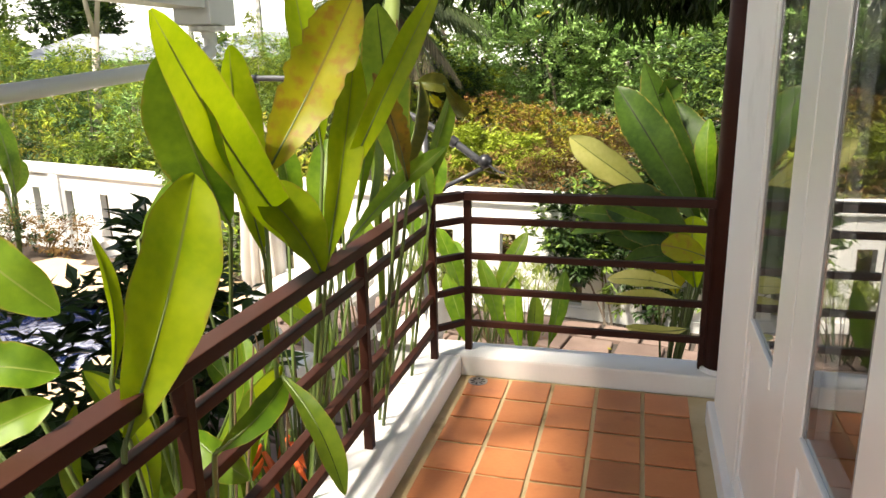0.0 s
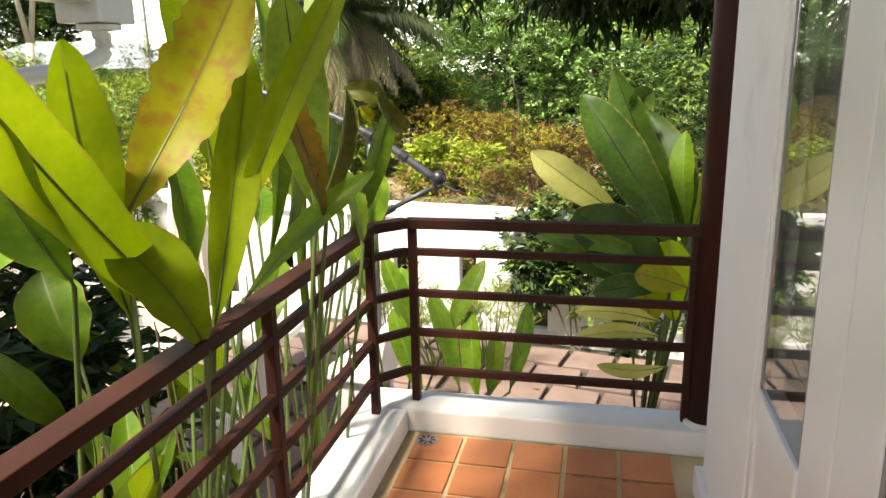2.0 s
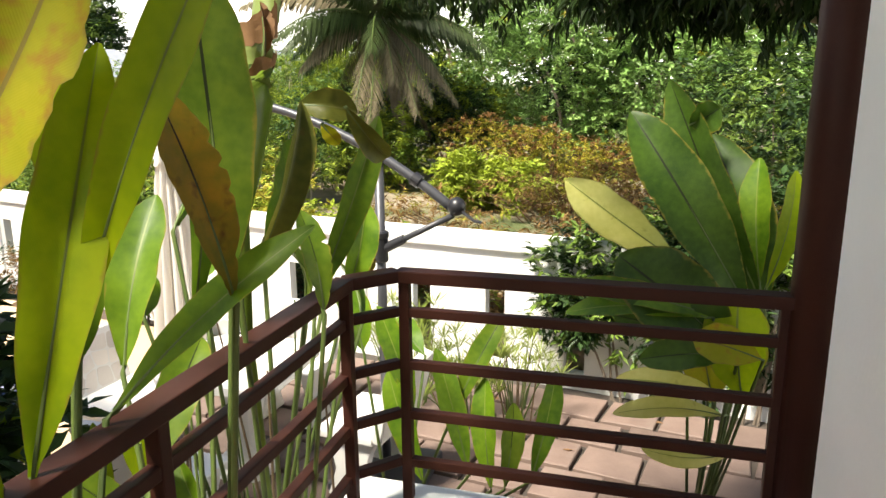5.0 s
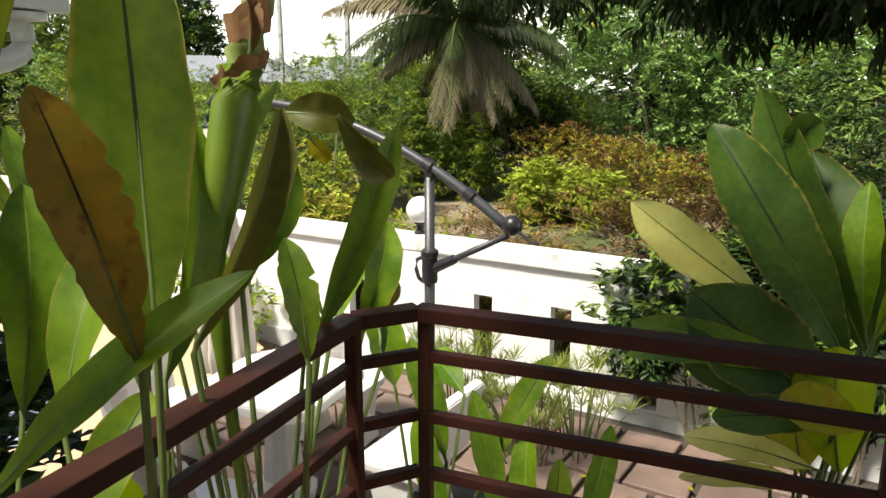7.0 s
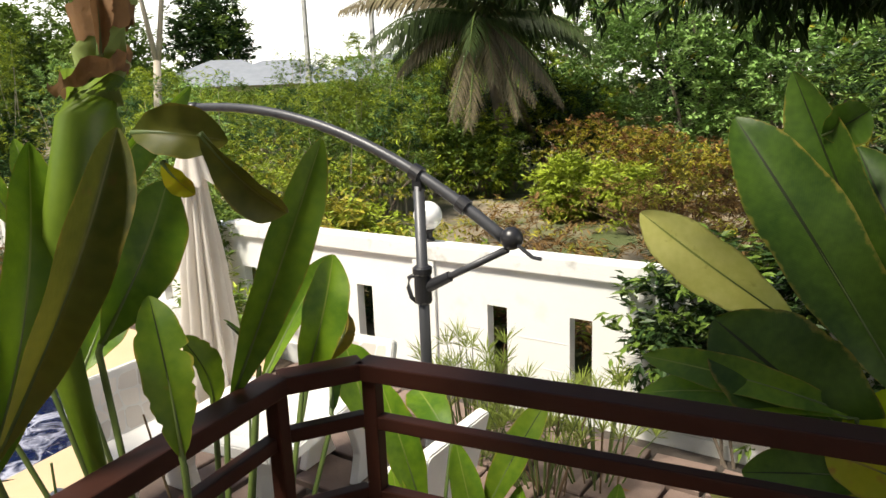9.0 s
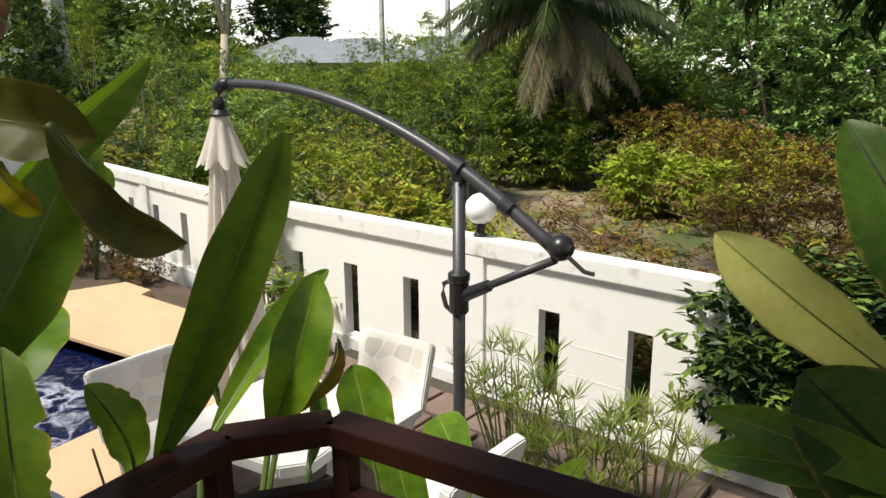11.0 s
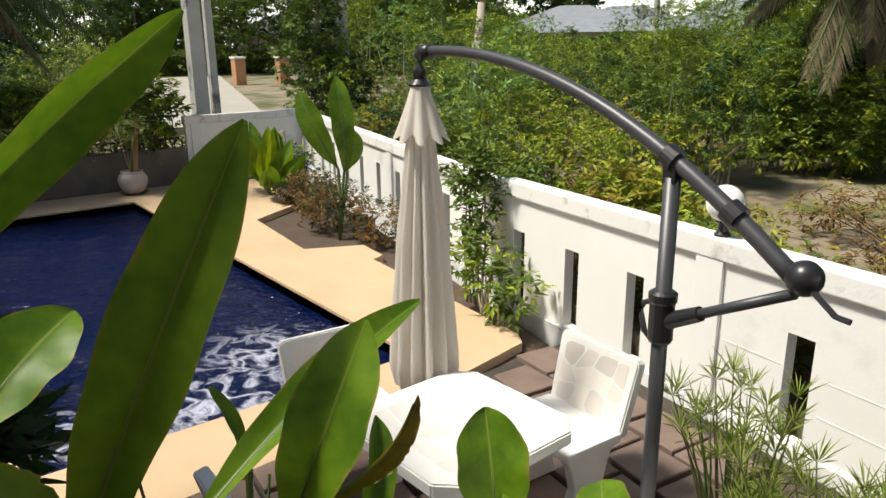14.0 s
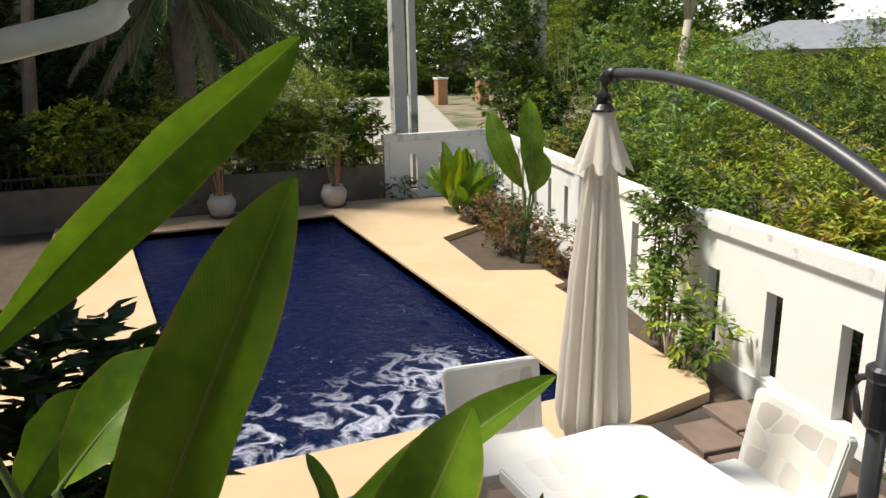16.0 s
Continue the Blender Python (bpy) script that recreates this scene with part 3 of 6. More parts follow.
setting("ground_5", prism(bmesh.new(), [(-13, 6.4), (-3.9, 6.4), (-3.9, 7.25), (-13, 9.5)], -1.9, -0.93), M["soil"], "dark planting soil beside the pool deck", "soil")
setting("ground_6", prism(bmesh.new(), [(-3.85, -6), (3.5, -6), (3.5, 6.2), (-3.85, 7.4)], -1.9, G - 0.045), M["joint"], "dark mortar bed between paving stones", "paving bed")
setting("ground_7", prism(bmesh.new(), [(-13, -6), (-3.85, -6), (-3.85, 2.25), (-13, 2.3)], -1.9, -0.93), M["soil"], "shaded planting soil beside the pool", "soil")

# ---- garden wall with slots ----
WA, WB = -0.16, 6.755


def wall_run(name, label, start, end, z0, top, slots, pilasters, slot_w=0.17, sz=(-0.77, -0.11), thick=0.09, lines=()):
    """A rendered wall with through slots, from start to end in plan; slots and pilasters by distance along it."""
    start, end = Vector((*start, 0)), Vector((*end, 0))
    d = (end - start)
    length = d.length
    m = Matrix.Translation(start) @ Matrix.Rotation(math.atan2(d.y, d.x), 4, "Z")
    bm = bmesh.new()
    edges = sorted(slots)
    box(bm, 0, length, -thick, 0, z0, sz[0], m=m)
    box(bm, 0, length, -thick, 0, sz[1], top - 0.135, m=m)
    x = 0.0
    for s in edges + [length]:
        if s > x:
            box(bm, x, s, -thick, 0, sz[0], sz[1], m=m)
        x = s + slot_w
    wall = tagged(part(name, bm, M["white"]), label, "wall", kind="structure")
    part("coping", box(bmesh.new(), -0.02, length + 0.02, -thick - 0.035, 0.035, top - 0.135, top, 0.012, m=m), M["coping"], wall, "weathered wall coping")
    part("plinth", box(bmesh.new(), 0, length, 0.0, 0.025, z0, sz[0] - 0.02, 0.006, m=m), M["coping"], wall, "damp-stained wall foot")
    for z in ((-0.32, -0.54) if lines else ()):
        for q in lines:
            part("render_joint", box(bmesh.new(), q, q + 0.42, -0.001, 0.0022, z, z + 0.006, 0.0, m=m), M["coping"], wall)
    for p in pilasters:
        part("pilaster", box(bmesh.new(), p, p + 0.21, 0, 0.028, z0, top - 0.137, 0.004, m=m), M["white"], wall)
    return wall


def on_wall(x):
    return (x, WB + WA * x)


K = math.hypot(1, WA)
X0 = 3.2
wall_run("wall_north", "white rendered garden wall with narrow slots", on_wall(X0), on_wall(-4.78), -1.2, 0.325,
         [(X0 - x) * K for x in (1.58, 0.9, 0.23, -0.42, -1.09, -1.76, -3.05, -3.75, -4.47)], [(X0 - x) * K for x in (2.4, 0.15, -2.39)], lines=[(X0 - x) * K for x in (-0.6, -1.28, -1.95)])
wall_run("wall_north_2", "lower white garden wall with slots behind shrubs", (-4.8, 7.62), (-12.9, 9.75), -1.2, 0.25,
         [0.6 + 0.78 * i for i in range(10)], [0.05, 3.2, 6.4])
wall_run("wall_west", "short white corner wall with slots", (-12.95, 9.75), (-12.95, 7.5), -1.2, 0.28, [0.35, 1.0, 1.6], [1.95])
setting("wall_west_2", boxed(-13.1, -12.95, -6, 7.48, -1.2, -0.25), M["concrete"], "low grey stained back wall with tree shade in its colour", "wall")

# ---- veranda ----
setting("floor", boxed(-0.99, 2.5, -3.0, 3.59, -1.0, -0.012), M["grout"], "sandy grout between veranda tiles", "floor")
curb = thing("curb", "white painted concrete kerb round the veranda", "kerb", kind="structure")
part("kerb_left", box(bmesh.new(), -1.0, -0.78, -3.0, 3.4, -0.011, 0.1, 0.012), M["curb"], curb)
part("kerb_front", box(bmesh.new(), -1.0, 0.55, 3.4, 3.6, -0.011, 0.1, 0.012), M["curb"], curb)
setting("wall_veranda_base", boxed(-1.0, 2.6, -3.0, 3.6, -1.9, -1.001), M["white"], "white veranda plinth above the paving", "wall")

# house wall with glazed doors
HX = 0.42
house = thing("wall_east", "white house wall with tall glazed timber doors", "wall", kind="structure")
part("corner_post", box(bmesh.new(), HX, HX + 0.16, 2.46, 3.13, -0.011, 2.849, 0.006), M["white"], house)
part("plinth", box(bmesh.new(), HX - 0.03, HX + 0.02, -3.0, 3.15, -0.0105, 0.1, 0.01), M["curb"], house)
part("front_wall", box(bmesh.new(), HX + 0.165, 2.5, 2.97, 3.13, -0.011, 2.849), M["white"], house)
part("lintel", box(bmesh.new(), HX, HX + 0.16, -3.0, 2.455, 2.2, 2.849), M["white"], house)
setting("wall_room", boxed(2.45, 2.55, -3.0, 2.965, -0.011, 2.849), M["inside"], "plain interior wall, coloured dark to stand in for the unlit room", "wall")
setting("wall_room_2", boxed(HX, 2.44, -3.1, -3.0, -0.011, 2.849), M["inside"], "plain interior wall, coloured dark to stand in for the unlit room", "wall")


def glazed_door(name, a, b, lo, hi):
    """One leaf: glass from a to b above a solid panel, stiles lo and hi wide."""
    d = thing(name, "white painted glazed door with a solid lower panel, closed", "door", kind="structure")
    x0, x1 = HX + 0.004, HX + 0.07
    part("stile", box(bmesh.new(), x0, x1, a - lo, a - 0.001, 0.1, 2.195, 0.006), M["frame"], d)
    part("stile", box(bmesh.new(), x0, x1, b + 0.001, b + hi, 0.1, 2.195, 0.006), M["frame"], d)
    part("top_rail", box(bmesh.new(), x0, x1, a, b, 2.06, 2.195, 0.005), M["frame"], d)
    part("mid_rail", box(bmesh.new(), x0 - 0.004, x1, a, b, 0.68, 0.75, 0.006), M["frame"], d)
    part("bottom_rail", box(bmesh.new(), x0, x1, a, b, 0.1, 0.18, 0.005), M["frame"], d)
    part("lower_panel", box(bmesh.new(), x0 + 0.008, x1 - 0.01, a, b, 0.18, 0.68, 0.002), M["frame"], d)
    for yy in (a, b - 0.014):
        part("gasket", boxed(x0 + 0.004, x0 + 0.03, yy, yy + 0.014, 0.752, 2.058), M["gasket"], d)
    g = part("pane", boxed(x0 + 0.007, x0 + 0.013, a + 0.0145, b - 0.0145, 0.752, 2.058), glass, d, "clear reflective glass")
    g.visible_shadow = False
    return d


glazed_door("door_1", 2.02, 2.415, 0.185, 0.038)
for i in range(6):
    glazed_door("door_%d" % (i + 2), 1.265 - 0.76 * i, 1.64 - 0.76 * i, 0.19, 0.19)

# column
post = thing("column", "round dark brown painted veranda post on the kerb", "column", kind="structure")
part("shaft", tube(bmesh.new(), [(0.465, 3.5, 0.1), (0.465, 3.5, 2.849)], 0.07, 28), M["brown"], post, smooth=True)
part("foot_ring", lathe(bmesh.new(), [(0.085, 0.0), (0.085, 0.012), (0.075, 0.02)], 28, (0.465, 3.5, 0.101)), M["curb"], post)

# railing
rail = thing("railing", "dark brown painted steel railing with five rails", "railing", kind="structure")
RZ = (0.895, 0.79, 0.605, 0.425, 0.245)
LINE = [(-0.915, -2.9), (-0.915, 3.36), (-0.79, 3.5), (0.42, 3.5)]


def bar(name, p, q, w, h):
    p, q = Vector(p), Vector(q)
    d = q - p
    m = Matrix.Translation(p) @ d.to_track_quat("X", "Z").to_matrix().to_4x4()
    return part(name, box(bmesh.new(), 0, d.length, -w / 2, w / 2, -h / 2, h / 2, 0.004, m=m), M["brown"], rail)


for k, z in enumerate(RZ):
    w, h = (0.065, 0.04) if k == 0 else (0.032, 0.032)
    for p, q in zip(LINE, LINE[1:]):
        bar("handrail" if k == 0 else "rail", (*p, z + (0.02 if k == 0 else 0)), (*q, z + (0.02 if k == 0 else 0)), w, h)
for x, y in [(-0.915, -2.2), (-0.915, -1.05), (-0.915, 0.22), (-0.915, 1.335), (-0.915, 2.43), (-0.905, 3.335), (-0.765, 3.5), (0.39, 3.5)]:
    bar("post", (x, y, 0.1), (x, y, 0.905), 0.036, 0.036)

# unseen house eaves sized for veranda shade, and the low side roof with its gutter
setting("ceiling", boxed(-1.2, 2.6, -3.2, 3.65, 2.85, 2.93), M["ceiling"], "unseen boarded soffit of the house eaves, sized to shade the veranda", "ceiling")
bm = bmesh.new()
a = [(-4.6, -6.0, 2.82), (-2.13, -6.0, 2.0), (-2.13, 3.4, 2.0), (-4.6, 3.4, 2.82)]
lo = [bm.verts.new(v) for v in a]
hi = [bm.verts.new((x, y, z + 0.07)) for x, y, z in a]
bm.faces.new(lo[::-1]), bm.faces.new(hi)
for i in range(4):
    bm.faces.new((lo[i], lo[(i + 1) % 4], hi[(i + 1) % 4], hi[i]))
setting("roof", bm, M["roof"], "low sloping side roof above the planting bed", "roof")
for n_, (x, y, z) in enumerate(((-4.4, -5.5, 2.67), (-2.3, -5.5, 1.95), (-4.4, -1.5, 2.67))):
    setting("roof_post_%d" % (n_ + 1), tube(bmesh.new(), [(x, y, -1.0), (x, y, z)], 0.05, 12), M["brown"], "brown round post under the side roof", "post")
gut = thing("gutter", "pale grey plastic rain gutter with outlet and pipe", "gutter", kind="structure")
bm = bmesh.new()
box(bm, -2.12, -2.11, -3.2, 3.22, 1.84, 1.98)
box(bm, -2.12, -1.96, -3.2, 3.22, 1.83, 1.84)
box(bm, -1.97, -1.96, -3.2, 3.22, 1.84, 1.97)
part("trough", bm, M["pvc"], gut)
part("end_box", box(bmesh.new(), -2.14, -1.94, 3.22, 3.45, 1.755, 2.0, 0.008), M["pvc"], gut)
part("outlet", lathe(bmesh.new(), [(0.03, 0), (0.034, 0.03), (0.085, 0.035), (0.085, 0.055)], 20, (-2.03, 3.33, 1.695)), M["pvc"], gut)
part("pipe", tube(bmesh.new(), [(-2.03, 3.345, 1.72), (-2.03, 3.345, 1.665), (-2.03, 3.338, 1.645), (-2.03, 3.32, 1.627), (-2.03, 3.28, 1.61), (-2.03, 3.11, 1.567), (-2.03, 2.0, 1.48), (-2.03, 0.5, 1.36), (-2.03, -3, 1.1)], 0.033, 16), M["pvc"], gut, smooth=True)


# ---- cantilever umbrella ----
UX, UY = -1.478, 5.15
umb = thing("cantilever_umbrella", "closed cream cantilever umbrella on a dark grey bent mast", "umbrella", at=pose(UX, UY, G))
top = 1.98
part("base_plate", box(bmesh.new(), -0.28, 0.28, -0.28, 0.28, 0, 0.05, 0.01), M["metal"], umb)
part("mast", tube(bmesh.new(), [(0, 0, 0.05), (0, 0, top - 0.05)], 0.027, 20), M["metal"], umb, smooth=True)
A, B = Vector((0.46, -0.02, 1.71)), Vector((-1.42, 0.08, 2.315))
pts, rad = [], []
for i in range(25):
    s = i / 24
    p = A.lerp(B, s)
    p.z = 2.312 - 0.187 * max(0.0, p.x + 1.3) ** 2.15
    pts.append(p)
    rad.append(0.028 - 0.006 * s)
arm = part("arm", tube(bmesh.new(), pts, rad, 16), M["metal"], umb, smooth=True)
k = min(range(25), key=lambda i: abs(pts[i].x))
for kk in (k, k - 3):
    d = (pts[kk + 1] - pts[kk]).normalized()
    part("clamp", tube(bmesh.new(), [pts[kk] - d * 0.025, pts[kk] + d * 0.025], 0.04, 18), M["plastic"], arm, smooth=False)
part("pivot", box(bmesh.new(), -0.024, 0.024, -0.024, 0.024, top - 0.07, pts[k].z - 0.02, 0.006), M["plastic"], umb)
jz = 0.613 - G
part("slide_sleeve", lathe(bmesh.new(), [(0.037, -0.1), (0.042, -0.09), (0.042, 0.04), (0.048, 0.05), (0.048, 0.075), (0.035, 0.085)], 20, (0, 0, jz)), M["plastic"], umb)
part("crank_handle", tube(bmesh.new(), [(-0.035, 0, jz + 0.04), (-0.075, 0, jz + 0.02), (-0.08, 0, jz - 0.03), (-0.065, 0, jz - 0.08), (-0.035, 0, jz - 0.1)], 0.011, 10), M["plastic"], umb, smooth=True)
strut = part("strut", tube(bmesh.new(), [(0.02, 0, jz - 0.02), A + Vector((-0.02, 0, -0.05))], 0.017, 14), M["metal"], umb, smooth=True)
d = (A + Vector((-0.02, 0, -0.05)) - Vector((0.02, 0, jz - 0.02)))
part("socket", tube(bmesh.new(), [Vector((0.02, 0, jz - 0.02)) + d * 0.02, Vector((0.02, 0, jz - 0.02)) + d * 0.3], [0.03, 0.025], 16), M["plastic"], strut)
bm = bmesh.new()
bmesh.ops.create_uvsphere(bm, u_segments=24, v_segments=16, radius=0.052, matrix=Matrix.Translation(A))
crank = part("crank_box", bm, M["plastic"], umb, smooth=True)
part("crank_arm", tube(bmesh.new(), [A + Vector((0.03, -0.02, -0.02)), A + Vector((0.11, -0.04, -0.07)), A + Vector((0.15, -0.04, -0.075))], 0.009, 8), M["plastic"], crank)
part("elbow", tube(bmesh.new(), [B + Vector((0.06, 0, -0.008)), B + Vector((0, 0, -0.005)), B + Vector((-0.03, 0, -0.03)), B + Vector((-0.035, 0, -0.09)), B + Vector((-0.035, 0, -0.14))], 0.032, 16), M["plastic"], umb, smooth=True)
H = B + Vector((-0.035, 0, 0))
part("hub", lathe(bmesh.new(), [(0.05, -0.165), (0.055, -0.155), (0.03, -0.13)], 20, H), M["plastic"], umb)
# closed canopy: pleated cone, fuller near the hem
bm = bmesh.new()
segs, rows = 96, 40
prof = lambda v: 0.055 + 0.125 * v ** 0.8 if v < 0.93 else 0.055 + 0.125 * 0.93 ** 0.8 - 0.35 * (v - 0.93)
rings = []
for j in range(rows + 1):
    v = j / rows
    ring = []
    for i in range(segs):
        q = i * 2 * math.pi / segs
        fold = 0.5 + 0.5 * math.sin(11 * q + 1.1 * math.sin(2 * q + 1.3) + 0.5 * v)
        fold = fold ** 0.45
        r = prof(v) * (0.58 + 0.5 * fold * min(1, 0.3 + v * 1.5)) + 0.006 * noise.noise((q * 2, v * 6, 2))
        sag = 0.1 * fold * max(0, v - 0.85)
        ring.append(bm.verts.new((H.x + r * math.cos(q), H.y + r * math.sin(q), H.z - 0.17 - 1.53 * v + 0.35 * sag)))
    rings.append(ring)
for a, b in zip(rings, rings[1:]):
    for i in range(segs):
        bm.faces.new((a[i], b[i], b[(i + 1) % segs], a[(i + 1) % segs]))
canopy = part("canopy", bm, M["canvas"], umb, "folded cream canvas canopy", smooth=True)
bm = bmesh.new()
rings = []
for j in range(9):
    v = j / 8
    rings.append([bm.verts.new((H.x + r * math.cos(q), H.y + r * math.sin(q), H.z - 0.155 - 0.25 * v - 0.022 * v * v * math.sin(8 * q + 0.5)))
                  for q, r in ((i * 2 * math.pi / segs, (0.05 + 0.085 * v ** 1.2) * (0.86 + 0.2 * math.sin(8 * i * 2 * math.pi / segs + 0.4) * v)) for i in range(segs))])
for a, b in zip(rings, rings[1:]):
    for i in range(segs):
        bm.faces.new((a[i], b[i], b[(i + 1) % segs], a[(i + 1) % segs]))
part("vent_flap", bm, M["canvas"], canopy, smooth=True)

# ---- terrazzo table and chairs ----
TX, TY, TZ = -2.36, 4.98, 0.74
table = thing("garden_table", "white terrazzo garden table with cut corners and stone inlay", "table", at=pose(TX, TY, G, 0, 0, 2))
oct_ = lambda a, b, c: [(-a + c, -b), (a - c, -b), (a, -b + c), (a, b - c), (a - c, b), (-a + c, b), (-a, b - c), (-a, -b + c)]
bm = prism(bmesh.new(), oct_(0.4, 0.4, 0.1), TZ - 0.065, TZ)
bmesh.ops.bevel(bm, geom=list(bm.edges), offset=0.008, segments=2, affect="EDGES")
top_ = part("tabletop", bm, M["terrazzo"], table)


def inlays(parent, cx, cy, w, h, place, seed, nx=4, ny=3, stone="inlay"):
    """Crazy-paved flat stones let into a surface, 1 mm proud, with pale joints between."""
    rg = random.Random(seed)
    grid = {}
    for i in range(nx + 1):
        for j in range(ny + 1):
            jx = 0 if i in (0, nx) else rg.uniform(-0.3, 0.3)
            jy = 0 if j in (0, ny) else rg.uniform(-0.3, 0.3)
            grid[i, j] = Vector((-w + 2 * w * (i + jx + (0.25 if j % 2 and 0 < i < nx else 0)) / nx, -h + 2 * h * (j + jy) / ny))
    for i in range(nx):
        for j in range(ny):
            q = [grid[i, j], grid[i + 1, j], grid[i + 1, j + 1], grid[i, j + 1]]
            mid = sum(q, Vector((0, 0))) / 4
            pts = []
            for k, p in enumerate(q):
                p = mid + (p - mid) * rg.uniform(0.88, 0.96)
                for o, f in ((q[k - 1], rg.uniform(0.06, 0.22)), (q[(k + 1) % 4], rg.uniform(0.06, 0.22))):
                    e = p.lerp(mid + (o - mid) * 0.88, f)
                    pts.append((cx + e.x, cy + e.y))
            bm = prism(bmesh.new(), pts, -0.002, 0.0012)
            bmesh.ops.transform(bm, matrix=place, verts=bm.verts)
            part("stone_inlay", bm, M[stone], parent)


inlays(top_, 0, 0, 0.3, 0.3, Matrix.Translation((0, 0, TZ)), 5, 5, 5, "whitestone")
part("pedestal", lathe(bmesh.new(), [(0.2, 0), (0.2, 0.05), (0.12, 0.12), (0.1, 0.4), (0.14, 0.6), (0.22, TZ - 0.066)], 8), M["terrazzo"], table)


def chair(seed):
    c = thing("garden_chair", "white terrazzo garden chair with stone inlay in the back", "chair", group="chairs round the garden table")
    for sx in (-0.2, 0.2):
        pts = [(-0.16, 0), (0.16, 0), (0.13, 0.08), (0.1, 0.18), (0.13, 0.3), (0.17, 0.385), (-0.17, 0.385), (-0.13, 0.3), (-0.1, 0.18), (-0.13, 0.08)]
        bm = prism(bmesh.new(), pts, -0.03, 0.03)
        bmesh.ops.transform(bm, matrix=Matrix.Translation((sx, 0, 0)) @ Matrix.Rotation(math.pi / 2, 4, "Y") @ Matrix.Rotation(math.pi / 2, 4, "Z"), verts=bm.verts)
        bmesh.ops.bevel(bm, geom=list(bm.edges), offset=0.006, segments=1, affect="EDGES")
        part("leg_slab", bm, M["terrazzo"], c)
    part("seat", box(bmesh.new(), -0.27, 0.27, -0.2, 0.17, 0.386, 0.44, 0.012), M["terrazzo"], c)
    tilt = Matrix.Translation((0, 0.19, 0.40)) @ Matrix.Rotation(radians(-14), 4, "X")
    bm = bmesh.new()
    pts = [(-0.26, 0.0), (0.26, 0.0), (0.275, 0.39), (0.262, 0.41), (0.24, 0.415), (-0.24, 0.415), (-0.262, 0.41), (-0.275, 0.39)]
    prism(bm, pts, -0.03, 0.03)
    bmesh.ops.bevel(bm, geom=list(bm.edges), offset=0.008, segments=2, affect="EDGES")
    m = tilt @ Matrix.Rotation(math.pi / 2, 4, "X")
    bmesh.ops.transform(bm, matrix=m, verts=bm.verts)
    back = part("backrest", bm, M["terrazzo"], c)
    inlays(back, 0, 0.205, 0.225, 0.17, m @ Matrix.Translation((0, 0, 0.03)), seed, 4, 3)
    return c


ch = chair(3)
ch.matrix_world = pose(-2.42, 5.72, G, 0, 0, -4)
copy_thing(ch, pose(-3.22, 4.93, G, 0, 0, 84))
copy_thing(ch, pose(-1.55, 5.05, G, 0, 0, 262))
copy_thing(ch, pose(-2.35, 4.2, G, 0, 0, 178))

# ---- globe lamp on the wall ----
gx, gy = -2.47, WB + WA * -2.47 + 0.05
globe = thing("wall_lamp", "white opal globe lamp on a black foot, unlit, on coping", "lamp", at=pose(gx, gy, 0.325))
part("foot", lathe(bmesh.new(), [(0.05, 0), (0.05, 0.015), (0.032, 0.03), (0.032, 0.075), (0.05, 0.09), (0.05, 0.105)], 20), M["plastic"], globe)
bm = bmesh.new()
bmesh.ops.create_uvsphere(bm, u_segments=28, v_segments=18, radius=0.115, matrix=Matrix.Translation((0, 0, 0.205)))
part("globe", bm, M["globe"], globe, smooth=True)

# ---- floor drain ----
drain = thing("floor_drain", "small round steel floor drain in the tile corner", "drain", at=pose(-0.68, 3.33, -0.006))
part("plate", lathe(bmesh.new(), [(0.05, 0), (0.05, 0.006), (0.044, 0.008), (0.044, 0.005), (0.02, 0.005)], 24), M["steel"], drain)
for i in range(8):
    q = i * math.pi / 4
    part("slot", boxed(0.018, 0.038, -0.004, 0.004, 0.005, 0.0065, m=Matrix.Rotation(q, 4, "Z")), M["plastic"], drain)

# ---- potted bamboo ----
def potted(x, y, seed, h):
    p = thing("bamboo_pot", "pale clay pot of thin bamboo on a brown saucer", "plant pot", group="pots by the back wall", at=pose(x, y, G))
    part("saucer", lathe(bmesh.new(), [(0.17, 0), (0.22, 0.03), (0.2, 0.035), (0.15, 0.015)], 24), M["clay"], p)
    part("pot", lathe(bmesh.new(), [(0.12, 0.02), (0.17, 0.05), (0.22, 0.17), (0.23, 0.26), (0.19, 0.33), (0.165, 0.35), (0.18, 0.38), (0.15, 0.38), (0.14, 0.34)], 28), M["pot"], p, smooth=True)
    rg = random.Random(seed)
    for i in range(9):
        a, r = rg.uniform(0, 6.3), rg.uniform(0.02, 0.11)
        dx, dy = rg.uniform(-0.12, 0.12), rg.uniform(-0.12, 0.12)
        hh = h * rg.uniform(0.75, 1.1)
        part("cane", tube(bmesh.new(), [(r * math.cos(a), r * math.sin(a), 0.33), (r * math.cos(a) + dx * 0.5, r * math.sin(a) + dy * 0.5, 0.33 + hh * 0.5), (r * math.cos(a) + dx, r * math.sin(a) + dy, 0.33 + hh)], [0.012, 0.01, 0.006], 6), M["orange"] if i % 3 else M["stem"], p)
    bm = bmesh.new()
    for i in range(170):
        a, r, z = rg.uniform(0, 6.3), rg.uniform(0.02, 0.35), 0.33 + h * rg.uniform(0.62, 1.2)
        leaf_card(bm, Vector((r * math.cos(a), r * math.sin(a), z)), rg, 0.2, 0.028, droop=0.5)
    part("leaves", bm, M["l_papyrus"], p)
    return p


